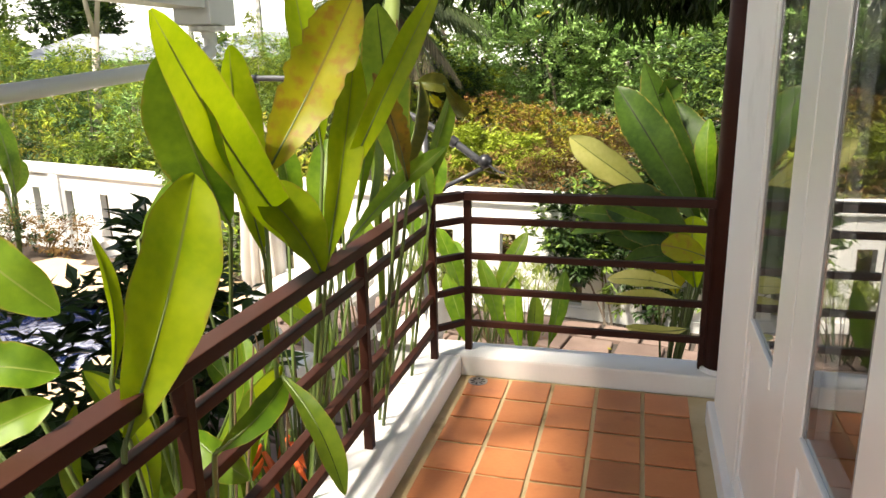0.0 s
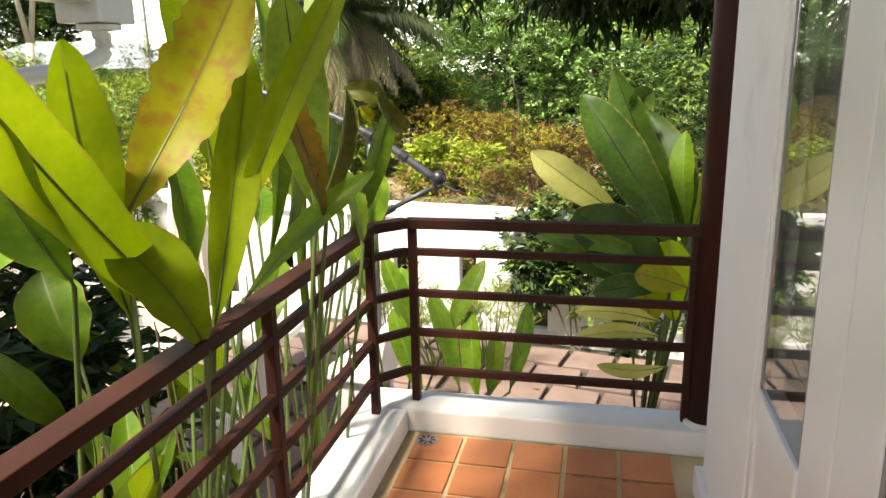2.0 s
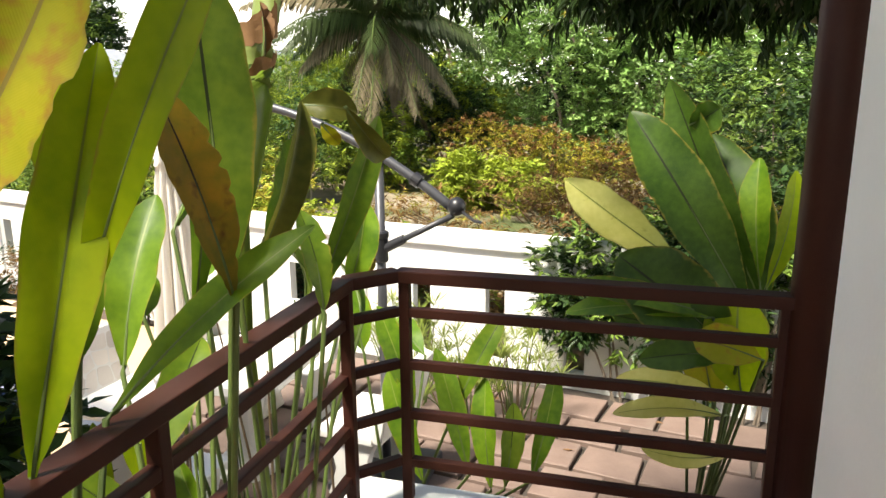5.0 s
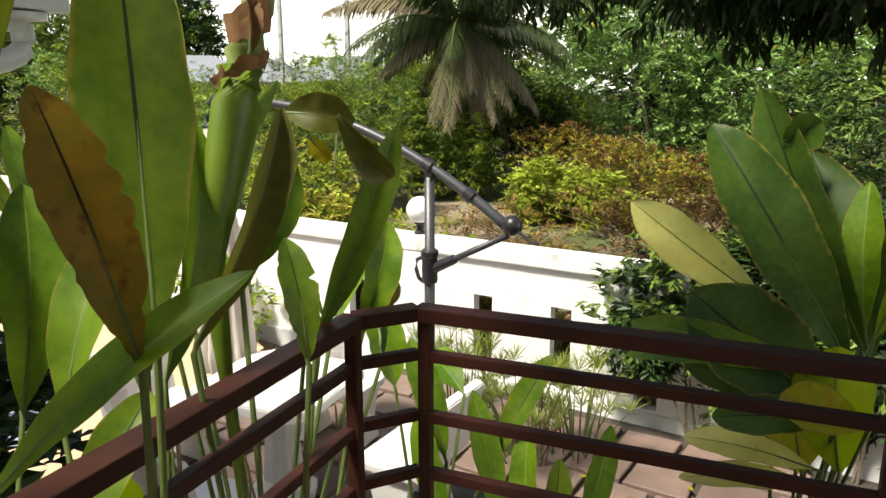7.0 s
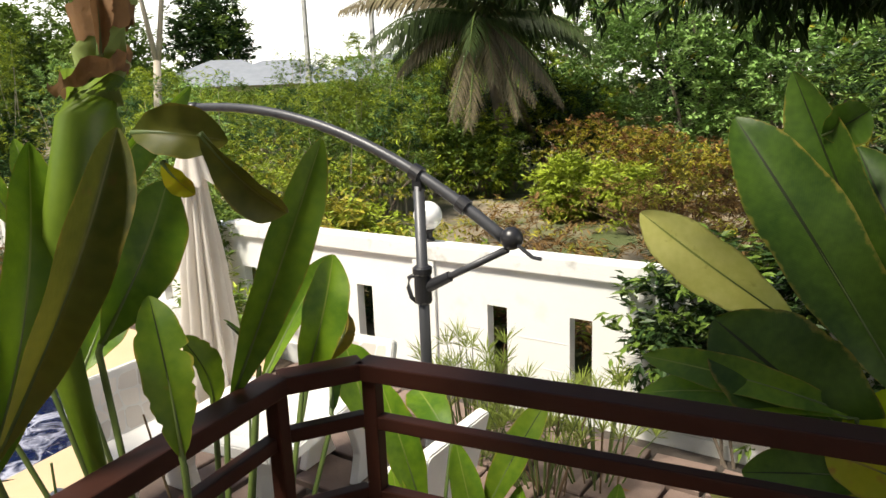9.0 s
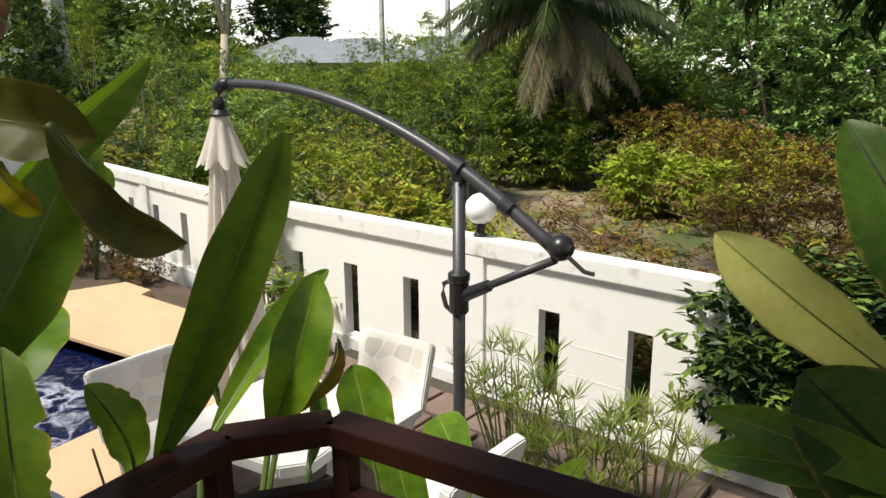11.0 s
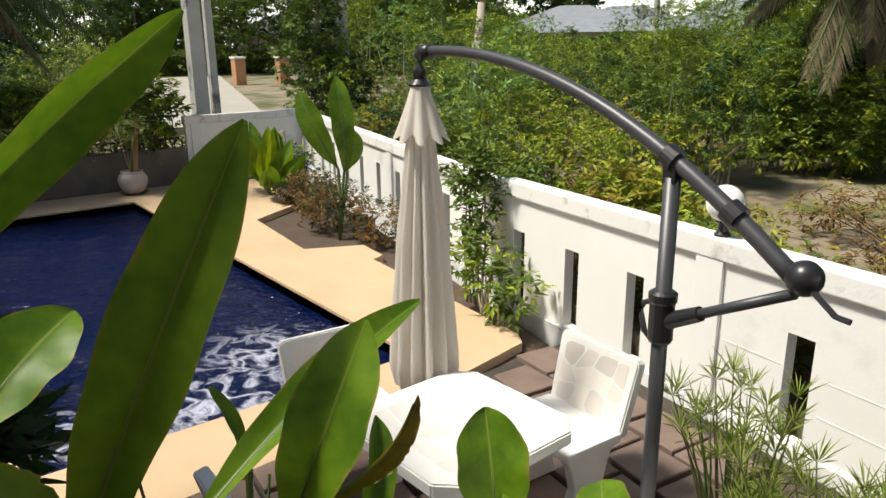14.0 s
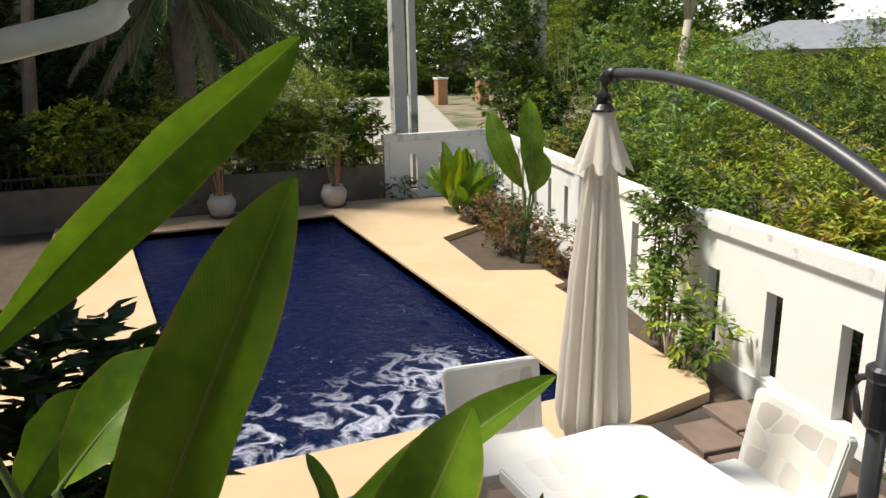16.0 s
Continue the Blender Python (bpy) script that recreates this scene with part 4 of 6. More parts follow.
# ---- plants: builders ----
def leaf_card(bm, p, rg, length, width, droop=0.3, out=None):
    """One small folded leaf: two quads along a bent midrib."""
    if out is None:
        a = rg.uniform(0, 2 * math.pi)
        d = Vector((math.cos(a), math.sin(a), rg.uniform(-droop, 0.9 - droop))).normalized()
    else:
        d = (out + Vector((rg.uniform(-0.7, 0.7), rg.uniform(-0.7, 0.7), rg.uniform(-0.6, 0.5)))).normalized()
    side = d.cross(Vector((rg.uniform(-0.4, 0.4), rg.uniform(-0.4, 0.4), 1))).normalized()
    up = side.cross(d)
    l, w = length * rg.uniform(0.7, 1.3), width * rg.uniform(0.7, 1.3)
    a, m, t = bm.verts.new(p), bm.verts.new(p + d * l * 0.5 + up * l * 0.06), bm.verts.new(p + d * l - up * l * droop * 0.3)
    s1, s2 = bm.verts.new(p + d * l * 0.45 + side * w * 0.5 + up * w * 0.18), bm.verts.new(p + d * l * 0.45 - side * w * 0.5 + up * w * 0.18)
    bm.faces.new((a, s1, m)), bm.faces.new((s1, t, m)), bm.faces.new((a, m, s2)), bm.faces.new((m, t, s2))


def foliage(rg, blobs, n, length, width, droop=0.3, shell=0.55):
    """Many leaves gathered in twig clumps over uneven blobs (x, y, z, rx, ry, rz)."""
    grown = []
    for b in blobs:
        grown.append((b[0], b[1], b[2], b[3] * 0.72, b[4] * 0.72, b[5] * 0.72))
        for _ in range(15):
            q = Vector((rg.gauss(0, 1), rg.gauss(0, 1), rg.gauss(0, 1) + 0.25)).normalized()
            r, k = rg.uniform(0.6, 0.85), rg.uniform(0.2, 0.42)
            grown.append((b[0] + q.x * b[3] * r, b[1] + q.y * b[4] * r, b[2] + q.z * b[5] * r, b[3] * k, b[4] * k * 1.1, b[5] * k))
    blobs = grown
    vol = [b[3] * b[4] + b[4] * b[5] + b[3] * b[5] for b in blobs]
    verts, faces = [], []
    per = 9
    for _ in range(n // per):
        b = rg.choices(blobs, vol)[0]
        q = Vector((rg.gauss(0, 1), rg.gauss(0, 1), rg.gauss(0, 1) + 0.15)).normalized()
        wob = 1 + 0.38 * noise.noise(q * 2.3 + Vector(b[:3])) + 0.2 * noise.noise(q * 6 + Vector(b[:3]))
        r = (shell + (1 - shell) * rg.random() ** 0.5) * wob
        c = Vector(b[:3]) + Vector((q.x * b[3], q.y * b[4], q.z * b[5])) * r
        tw = (q + Vector((rg.uniform(-0.6, 0.6), rg.uniform(-0.6, 0.6), rg.uniform(-0.2, 0.7)))).normalized()
        for k in range(per):
            p = c + tw * (length * 0.45 * k / per * 2) + Vector((rg.uniform(-1, 1), rg.uniform(-1, 1), rg.uniform(-1, 1))) * length * 0.25
            a = rg.uniform(0, 6.283)
            d = (tw * 0.7 + Vector((math.cos(a), math.sin(a), rg.uniform(-0.5, 0.5) - droop))).normalized()
            side = d.cross(Vector((rg.uniform(-0.5, 0.5), rg.uniform(-0.5, 0.5), 1))).normalized()
            up = side.cross(d)
            l, w = length * rg.uniform(0.65, 1.25), width * rg.uniform(0.7, 1.25)
            i = len(verts)
            verts += [p, p + d * l * 0.45 + side * w * 0.5 + up * w * 0.15, p + d * l - up * l * droop * 0.25, p + d * l * 0.45 - side * w * 0.5 + up * w * 0.15]
            faces += [(i, i + 1, i + 2), (i, i + 2, i + 3)]
    return verts, faces


def leafy(name, data, material, parent, label=""):
    me = bpy.data.meshes.new(name)
    me.from_pydata(data[0], [], data[1])
    me.materials.append(material)
    ob = new(name, me)
    ob.parent = parent
    if label:
        ob["label"] = label
    return ob


def bush(name, label, category, blobs, n, length, width, material, root_z, seed, second=None, stems=6, droop=0.25, group="", shell=0.55, bark="bark", rad=0.025):
    """A shrub: stems from the ground into a crown of many small leaves; second: (material, share) of another leaf colour."""
    rg = random.Random(seed)
    cx, cy = sum(b[0] for b in blobs) / len(blobs), sum(b[1] for b in blobs) / len(blobs)
    th = thing(name, label, category, group, at=pose(cx, cy, root_z))
    loc = [(b[0] - cx, b[1] - cy, b[2] - root_z, *b[3:]) for b in blobs]
    for i in range(stems):
        b = loc[i % len(loc)]
        ex, ey, ez = b[0] + rg.uniform(-0.5, 0.5) * b[3], b[1] + rg.uniform(-0.5, 0.5) * b[4], b[2] + rg.uniform(-0.2, 0.5) * b[5]
        sx, sy = b[0] * 0.6 + rg.uniform(-0.2, 0.2) * b[3], b[1] * 0.6 + rg.uniform(-0.2, 0.2) * b[4]
        part("stem", tube(bmesh.new(), [(sx, sy, -0.1), (sx * 0.6 + ex * 0.4 + rg.uniform(-0.06, 0.06), sy * 0.6 + ey * 0.4, ez * 0.5), (ex, ey, ez)], [rad, rad * 0.75, rad * 0.3], 6), M[bark], th)
    share = second[1] if second else 0
    leafy("crown", foliage(rg, loc, int(n * (1 - share)), length, width, droop, shell), M[material], th)
    if second:
        leafy("outer_crown", foliage(rg, [(b[0], b[1], b[2] + 0.08 * b[5], b[3] * 1.04, b[4] * 1.04, b[5] * 1.04) for b in loc], int(n * share), length, width, droop, 0.8), M[second[0]], th, second[2] if len(second) > 2 else "")
    return th


def blade(plant, base, tip, width, toward, material, root=None, turn=0.0, bend=0.08, fold=0.32, full=0.75, ragged=0.0, seed=0, stalk=True, thick=0.008):
    """A long broad leaf from base to tip. toward: a point that its upper face looks at; turn: degrees about its length;
    bend: droop towards the back; fold: rise of the two halves; ragged: tears along the edge."""
    o = plant.matrix_world.translation
    a, c, w0 = Vector(base) - o, Vector(tip) - o, Vector(toward) - o
    ax = (c - a)
    length = ax.length
    ax.normalize()
    nrm = (w0 - (a + c) / 2)
    nrm = (nrm - ax * nrm.dot(ax)).normalized()
    nrm = Matrix.Rotation(radians(turn), 3, ax) @ nrm
    side = ax.cross(nrm)
    rg = random.Random(seed + int(length * 1000))
    nl, nw = 34, 10
    bm = bmesh.new()
    uvl = bm.loops.layers.uv.new("UVMap")
    rows, mid = [], []
    phase = rg.uniform(0, 6)
    peak = min(0.7, 0.62 ** (1 / full) + 0.06)
    for i in range(nl + 1):
        v = i / nl
        if v < peak:
            w = width * 0.44 * max(0.05, math.sin(math.pi / 2 * v / peak)) ** 0.75
        else:
            w = width * 0.44 * max(0.02, 1 - ((v - peak) / (1 - peak)) ** 2.3 * 0.99) ** 0.68
        p = a + ax * (length * v) + nrm * (bend * length * (math.sin(math.pi * v) - 0.35 * v * v))
        mid.append(p - nrm * 0.003)
        row = []
        for j in range(nw + 1):
            s = j / nw * 2 - 1
            e = w * (1 + 0.035 * math.sin(phase + v * 21 + (2 if s > 0 else 0)) * abs(s))
            if ragged and abs(s) > 0.6:
                e *= 1 - ragged * max(0, (0.55 * noise.noise((v * 16, s, seed + phase)) + 0.6 * noise.noise((v * 55, s, seed + phase))))
            wave = 0.02 * width * math.sin(v * 17 + phase + s) * abs(s)
            row.append(bm.verts.new(p + side * (e * s * math.cos(fold * 0.9)) + nrm * (abs(s) ** 1.3 * e * math.sin(fold) + wave)))
        rows.append(row)
    for i in range(nl):
        for j in range(nw):
            f = bm.faces.new((rows[i][j], rows[i][j + 1], rows[i + 1][j + 1], rows[i + 1][j]))
            for lp, (di, dj) in zip(f.loops, ((0, 0), (0, 1), (1, 1), (1, 0))):
                lp[uvl].uv = ((j + dj) / nw, (i + di) / nl)
    leaf = part("leaf", bm, M[material], plant, smooth=True)
    pts = mid[: nl - 2]
    rad = [thick * (0.75 - 0.6 * i / nl) for i in range(nl - 2)]
    if stalk and root is not None:
        r = Vector(root) - o
        k = [r, r.lerp(a, 0.55) + Vector((0, 0, 0.05)) - ax * length * 0.06, a - ax * length * 0.04]
        pts, rad = k + pts, [thick * 1.15, thick * 0.95, thick * 0.8] + rad
    part("midrib", tube(bm_new(), pts, rad, 6), M["stem"], leaf, smooth=True)
    return leaf


def bm_new():
    return bmesh.new()


def frond(parent, base, tip, sag, n, leaflet, material, rg, hang=0.6):
    """A feather palm frond: a sagging midrib with hanging leaflets on both sides."""
    a, c = Vector(base), Vector(tip)
    pts = []
    for i in range(13):
        v = i / 12
        p = a.lerp(c, v)
        p.z += sag * math.sin(math.pi * v * 0.75) - sag * 0.2 * v
        pts.append(p)
    f = part("frond", tube(bm_new(), pts, [0.03 * (1 - 0.085 * i) + 0.004 for i in range(13)], 5), M["stem"], parent)
    verts, faces = [], []
    for k in range(n):
        v = 0.08 + 0.92 * k / n
        x = v * 12
        i = min(11, int(x))
        p = pts[i].lerp(pts[i + 1], x - i)
        d = (pts[i + 1] - pts[i]).normalized()
        side = d.cross(Vector((0, 0, 1))).normalized()
        for s in (-1, 1):
            l = leaflet * (0.35 + 0.65 * math.sin(math.pi * min(1, v * 0.9 + 0.12))) * rg.uniform(0.8, 1.15)
            q = (side * s * (1 - hang * 0.5) + d * 0.5 + Vector((0, 0, -hang * rg.uniform(0.7, 1.2)))).normalized()
            w = d * 0.022
            m = p + q * l * 0.5
            e = p + q * l + Vector((0, 0, -0.18 * l))
            b = len(verts)
            verts += [p - w * 0.4, p + w * 0.4, m + w, m - w, e]
            faces += [(b, b + 1, b + 2, b + 3), (b + 3, b + 2, b + 4)]
    leafy("feathering", (verts, faces), material, f)


def palm(name, label, base, crown, r, n, leaflet, seed, dry=0.3, down=0.2, trunk_r=0.13):
    rg = random.Random(seed)
    th = thing(name, label, "palm tree", at=pose(*base))
    b, c = Vector((0, 0, -0.2)), Vector(crown) - Vector(base)
    part("trunk", tube(bm_new(), [b, b.lerp(c, 0.35) + Vector((0.1, 0, 0)), b.lerp(c, 0.7) + Vector((0.08, 0, 0)), c], [trunk_r * 1.3, trunk_r, trunk_r * 0.9, trunk_r * 0.8], 12), M["bark"], th, smooth=True)
    for i in range(n):
        a = i * 2.399 + rg.uniform(-0.2, 0.2)
        el = rg.uniform(-0.9, 0.75) - down
        d = Vector((math.cos(a), math.sin(a), 0)) * math.cos(el) + Vector((0, 0, math.sin(el)))
        frond(th, c, c + d * r * rg.uniform(0.8, 1.1), 0.25 * r * max(0, math.cos(el)), 60, leaflet, M["l_palmdry" if rg.random() < dry or el < -0.75 else "l_palm"], rg, 0.75)
    return th


def tree(name, label, base, height, blobs, n, length, width, material, seed, trunk_r=0.2, bark="bark", droop=0.35, second=None):
    """A tapered trunk with limbs into an uneven crown."""
    rg = random.Random(seed)
    th = thing(name, label, "tree", at=pose(*base))
    loc = [(b[0] - base[0], b[1] - base[1], b[2] - base[2], *b[3:]) for b in blobs]
    fork = Vector((rg.uniform(-0.2, 0.2), rg.uniform(-0.2, 0.2), height * 0.45))
    part("trunk", tube(bm_new(), [(0, 0, -0.2), (0.03, 0.02, height * 0.2), fork], [trunk_r * 1.25, trunk_r, trunk_r * 0.8], 12), M[bark], th, smooth=True)
    for b in loc:
        c = Vector(b[:3])
        part("limb", tube(bm_new(), [fork - Vector((0, 0, 0.1)), fork.lerp(c, 0.5) + Vector((rg.uniform(-0.3, 0.3), rg.uniform(-0.3, 0.3), 0.2)), c, c + Vector((rg.uniform(-0.5, 0.5) * b[3], rg.uniform(-0.5, 0.5) * b[4], 0.5 * b[5]))],
                          [trunk_r * 0.65, trunk_r * 0.4, trunk_r * 0.2, trunk_r * 0.08], 8), M[bark], th, smooth=True)
    leafy("crown", foliage(rg, loc, n, length, width, droop, 0.25), M[material], th)
    if second:
        leafy("outer_crown", foliage(rg, loc, int(n * second[1]), length, width, droop, 0.8), M[second[0]], th)
    return th


# ---- heliconia and banana-like plants by the veranda ----
h1 = thing("heliconia", "tall heliconia with broad upright yellow-green leaves beside the railing", "plant", "heliconias along the railing", at=pose(-1.220, 1.750, -0.850))
blade(h1, (-0.933, 2.095, 0.939), (-1.018, 1.502, 1.692), 0.185, (0.051, 0.055, 1.566), "b_lime", root=(-1.150, 2.100, -0.850), turn=25, bend=-0.05, fold=0.2)
blade(h1, (-1.125, 1.918, 1.109), (-1.095, 1.632, 1.590), 0.222, (0.051, 0.055, 1.566), "b_green", root=(-1.220, 1.750, -0.850), turn=-20, bend=0.05)
blade(h1, (-0.900, 1.129, 0.856), (-0.900, 1.452, 1.336), 0.208, (0.051, 0.055, 1.566), "b_lime", root=(-1.200, 1.300, -0.850), turn=15, bend=0.06)
blade(h1, (-0.891, 2.050, 0.916), (-1.032, 1.940, 1.227), 0.212, (0.051, 0.055, 1.566), "b_lime", root=(-1.120, 2.050, -0.850), turn=30, bend=0.12, fold=0.5, full=1.1)
blade(h1, (-1.062, 1.292, 0.880), (-1.122, 1.371, 1.203), 0.059, (0.051, 0.055, 1.566), "b_lime", root=(-1.220, 1.750, -0.850), turn=50)
blade(h1, (-1.256, 1.108, 1.298), (-1.030, 1.140, 1.103), 0.129, (0.051, 0.055, 1.566), "b_green", root=(-1.220, 1.750, -0.850), turn=10, bend=0.1)
blade(h1, (-1.151, 0.976, 1.049), (-0.980, 1.072, 1.013), 0.105, (0.051, 0.055, 1.566), "b_green", root=(-1.220, 1.750, -0.850), turn=-20, bend=0.1)
blade(h1, (-1.076, 0.907, 0.928), (-0.947, 1.012, 0.985), 0.084, (0.051, 0.055, 1.566), "b_green", root=(-1.220, 1.750, -0.850), turn=-10)
blade(h1, (-0.813, 1.294, 0.743), (-0.714, 1.460, 0.856), 0.084, (0.051, 0.055, 1.566), "b_green", root=(-1.220, 1.750, -0.850), turn=20, bend=0.15)
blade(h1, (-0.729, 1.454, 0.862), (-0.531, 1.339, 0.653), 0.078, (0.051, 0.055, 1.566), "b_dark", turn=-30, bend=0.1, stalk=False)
blade(h1, (-1.082, 1.553, 0.626), (-0.874, 1.499, 0.537), 0.113, (0.051, 0.055, 1.566), "b_green", root=(-1.220, 1.750, -0.850), turn=20)
blade(h1, (-1.383, 1.849, 1.070), (-1.160, 1.989, 1.277), 0.128, (0.051, 0.055, 1.566), "b_green", root=(-1.220, 1.750, -0.850), turn=-25, bend=0.1)
h2 = thing("heliconia", "heliconia with yellowing, torn and speckled leaves beside the railing", "plant", "heliconias along the railing", at=pose(-1.180, 2.250, -0.850))
blade(h2, (-1.067, 2.065, 1.236), (-0.827, 2.285, 1.782), 0.235, (0.021, 0.601, 1.548), "b_yellow", root=(-1.180, 2.250, -0.850), turn=-15, bend=-0.06, ragged=0.5, seed=3)
blade(h2, (-1.03, 2.40, 1.28), (-1.12, 2.44, 1.86), 0.150, (0.021, 0.601, 1.548), "b_lime", root=(-1.180, 2.250, -0.850), turn=15, bend=0.02)
blade(h2, (-0.914, 2.139, 0.938), (-0.854, 2.320, 1.599), 0.147, (0.021, 0.601, 1.548), "b_lime", root=(-1.180, 2.250, -0.850), turn=10, bend=0.03, fold=0.45)
blade(h2, (-0.905, 2.272, 1.155), (-0.545, 2.239, 1.794), 0.105, (0.021, 0.601, 1.548), "b_lime", root=(-1.180, 2.250, -0.850), turn=-12, bend=0.05, fold=0.35)
blade(h2, (-0.916, 2.327, 0.960), (-0.620, 2.560, 1.275), 0.092, (0.021, 0.601, 1.548), "b_green", root=(-1.180, 2.250, -0.850), turn=-30, bend=0.06, fold=0.3)
blade(h2, (-1.109, 2.081, 0.969), (-1.095, 1.947, 1.622), 0.203, (0.021, 0.601, 1.548), "b_lime", root=(-1.180, 2.250, -0.850), turn=35, bend=-0.04)
blade(h2, (-1.590, 2.441, 0.664), (-1.700, 2.458, 0.954), 0.245, (0.021, 0.601, 1.548), "b_green", root=(-1.180, 2.250, -0.850), turn=-10, bend=0.15)
blade(h2, (-1.347, 2.703, 0.861), (-1.451, 2.853, 1.323), 0.166, (0.021, 0.601, 1.548), "b_green", root=(-1.180, 2.250, -0.850), turn=40)
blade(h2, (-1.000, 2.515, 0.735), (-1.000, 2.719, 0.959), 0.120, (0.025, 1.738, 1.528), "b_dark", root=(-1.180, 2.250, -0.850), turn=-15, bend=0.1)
h3 = thing("heliconia", "dark heliconia with long upright leaves and a browning blade", "plant", "heliconias along the railing", at=pose(-1.100, 2.750, -0.850))
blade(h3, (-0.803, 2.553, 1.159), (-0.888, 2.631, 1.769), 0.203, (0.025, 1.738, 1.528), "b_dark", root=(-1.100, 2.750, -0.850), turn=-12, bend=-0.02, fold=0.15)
blade(h3, (-0.730, 2.446, 1.157), (-0.824, 2.405, 1.533), 0.135, (0.025, 1.738, 1.528), "b_brown", root=(-1.100, 2.750, -0.850), turn=20, bend=0.04, ragged=0.45, seed=7)
blade(h3, (-1.061, 2.778, 0.968), (-1.097, 2.919, 1.835), 0.130, (0.021, 0.601, 1.548), "b_green", root=(-1.100, 2.750, -0.850), turn=40)
blade(h3, (-1.197, 2.684, 0.877), (-1.228, 2.896, 1.261), 0.152, (-0.020, 1.080, 1.547), "b_green", root=(-1.100, 2.750, -0.850), turn=-20)
h4 = thing("heliconia", "heliconia with a broken, drooping and partly withered leaf", "plant", "heliconias along the railing", at=pose(-1.120, 3.250, -0.850))
# rolled young leaf with withered, torn collars
part("rolled_leaf", tube(bm_new(), [(0, 0, 0), (0.06, -0.24, 1.7), (0.092, -0.3, 2.0), (0.088, -0.25, 2.15), (0.083, -0.17, 2.34), (0.081, -0.15, 2.42)], [0.01, 0.016, 0.03, 0.045, 0.056, 0.052], 18), M["roll"], h4, smooth=True)
part("inner_roll", tube(bm_new(), [(0.082, -0.152, 2.38), (0.084, -0.13, 2.45), (0.095, -0.095, 2.55), (0.12, -0.07, 2.75), (0.14, -0.06, 2.95)], [0.046, 0.05, 0.038, 0.03, 0.01], 16), M["rollpale"], h4, smooth=True)
rg = random.Random(77)
for z0, z1, r in ((2.405, 2.435, 0.058), (2.49, 2.56, 0.047)):
    bm = bm_new()
    low_ring, high_ring = [], []
    for i in range(28):
        q = i * 2 * math.pi / 28
        cx, cy = 0.083 + (z0 - 2.42) * 0.1, -0.148 + (z0 - 2.42) * 0.42
        low_ring.append(bm.verts.new((cx + r * math.cos(q), cy + r * math.sin(q), z0 + rg.uniform(-0.008, 0.006) + 0.02 * math.sin(q + 1))))
        k = r * rg.uniform(0.98, 1.25)
        high_ring.append(bm.verts.new((cx + k * math.cos(q), cy + k * math.sin(q), z1 + rg.uniform(-0.012, 0.012) + 0.03 * math.sin(q + 1))))
    for i in range(28):
        bm.faces.new((low_ring[i], low_ring[(i + 1) % 28], high_ring[(i + 1) % 28], high_ring[i]))
    part("torn_collar", bm, M["dryleaf"], h4, "withered brown torn collar", smooth=True)
blade(h4, (-0.995, 3.084, 1.60), (-1.005, 3.10, 1.74), 0.06, (0.025, 1.738, 1.528), "dryleaf", turn=30, fold=0.9, stalk=False, ragged=0.6)
blade(h4, (-0.893, 2.740, 1.060), (-0.822, 2.955, 1.490), 0.115, (0.025, 1.738, 1.528), "b_olive", root=(-1.120, 3.250, -0.850), turn=32, fold=0.65, full=1.7, bend=0.07)
blade(h4, (-0.875, 3.020, 1.478), (-0.735, 3.075, 1.462), 0.105, (0.025, 1.738, 1.528), "b_olive", turn=-15, fold=0.5, bend=0.14, stalk=False)
blade(h4, (-0.752, 3.036, 1.474), (-0.680, 3.135, 1.335), 0.098, (0.025, 1.738, 1.528), "b_olive", turn=15, fold=0.8, bend=0.1, stalk=False, full=1.2)
blade(h4, (-0.805, 3.007, 1.434), (-0.766, 3.027, 1.382), 0.048, (0.025, 1.738, 1.528), "b_yellow", turn=20, stalk=False)
blade(h4, (-0.962, 3.258, 0.902), (-0.820, 3.455, 1.432), 0.124, (-0.096, 3.098, 1.514), "b_green", root=(-1.120, 3.250, -0.850), turn=-12, bend=0.03, fold=0.42)
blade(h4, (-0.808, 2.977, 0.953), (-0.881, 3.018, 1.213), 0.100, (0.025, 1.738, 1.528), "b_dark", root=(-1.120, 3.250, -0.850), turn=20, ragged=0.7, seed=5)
blade(h4, (-0.997, 3.548, 0.808), (-0.956, 3.666, 1.128), 0.138, (0.025, 1.738, 1.528), "b_green", root=(-1.120, 3.250, -0.850), turn=20, fold=0.4)
blade(h4, (-0.978, 2.991, 1.125), (-0.970, 3.176, 1.380), 0.142, (0.050, 2.199, 1.533), "b_green", root=(-1.120, 3.250, -0.850), turn=20)
blade(h4, (-1.019, 2.782, 0.949), (-1.091, 3.009, 1.466), 0.129, (0.050, 2.199, 1.533), "b_green", root=(-1.100, 2.750, -0.850), turn=30)
h5 = thing("heliconia", "fresh green heliconia shoots at the veranda corner", "plant", "heliconias along the railing", at=pose(-1.450, 3.600, -0.850))
blade(h5, (-1.326, 3.106, 1.133), (-1.278, 3.563, 1.555), 0.128, (-0.269, 3.350, 1.514), "b_green", root=(-1.450, 3.600, -0.850), turn=20, bend=-0.05, fold=0.6)
blade(h5, (-1.003, 3.400, 0.874), (-1.100, 3.867, 1.079), 0.088, (-0.096, 3.098, 1.514), "b_green", root=(-1.450, 3.600, -0.850), turn=-30, bend=0.06, fold=0.55)
blade(h5, (-1.010, 3.600, 0.826), (-1.019, 3.810, 0.939), 0.060, (-0.096, 3.098, 1.514), "b_brown", root=(-1.450, 3.600, -0.850), turn=30, fold=0.9, ragged=0.5, bend=0.2)
blade(h5, (-1.127, 3.542, 0.859), (-1.202, 3.522, 0.979), 0.039, (-0.096, 3.098, 1.514), "b_green", root=(-1.450, 3.600, -0.850), turn=50)
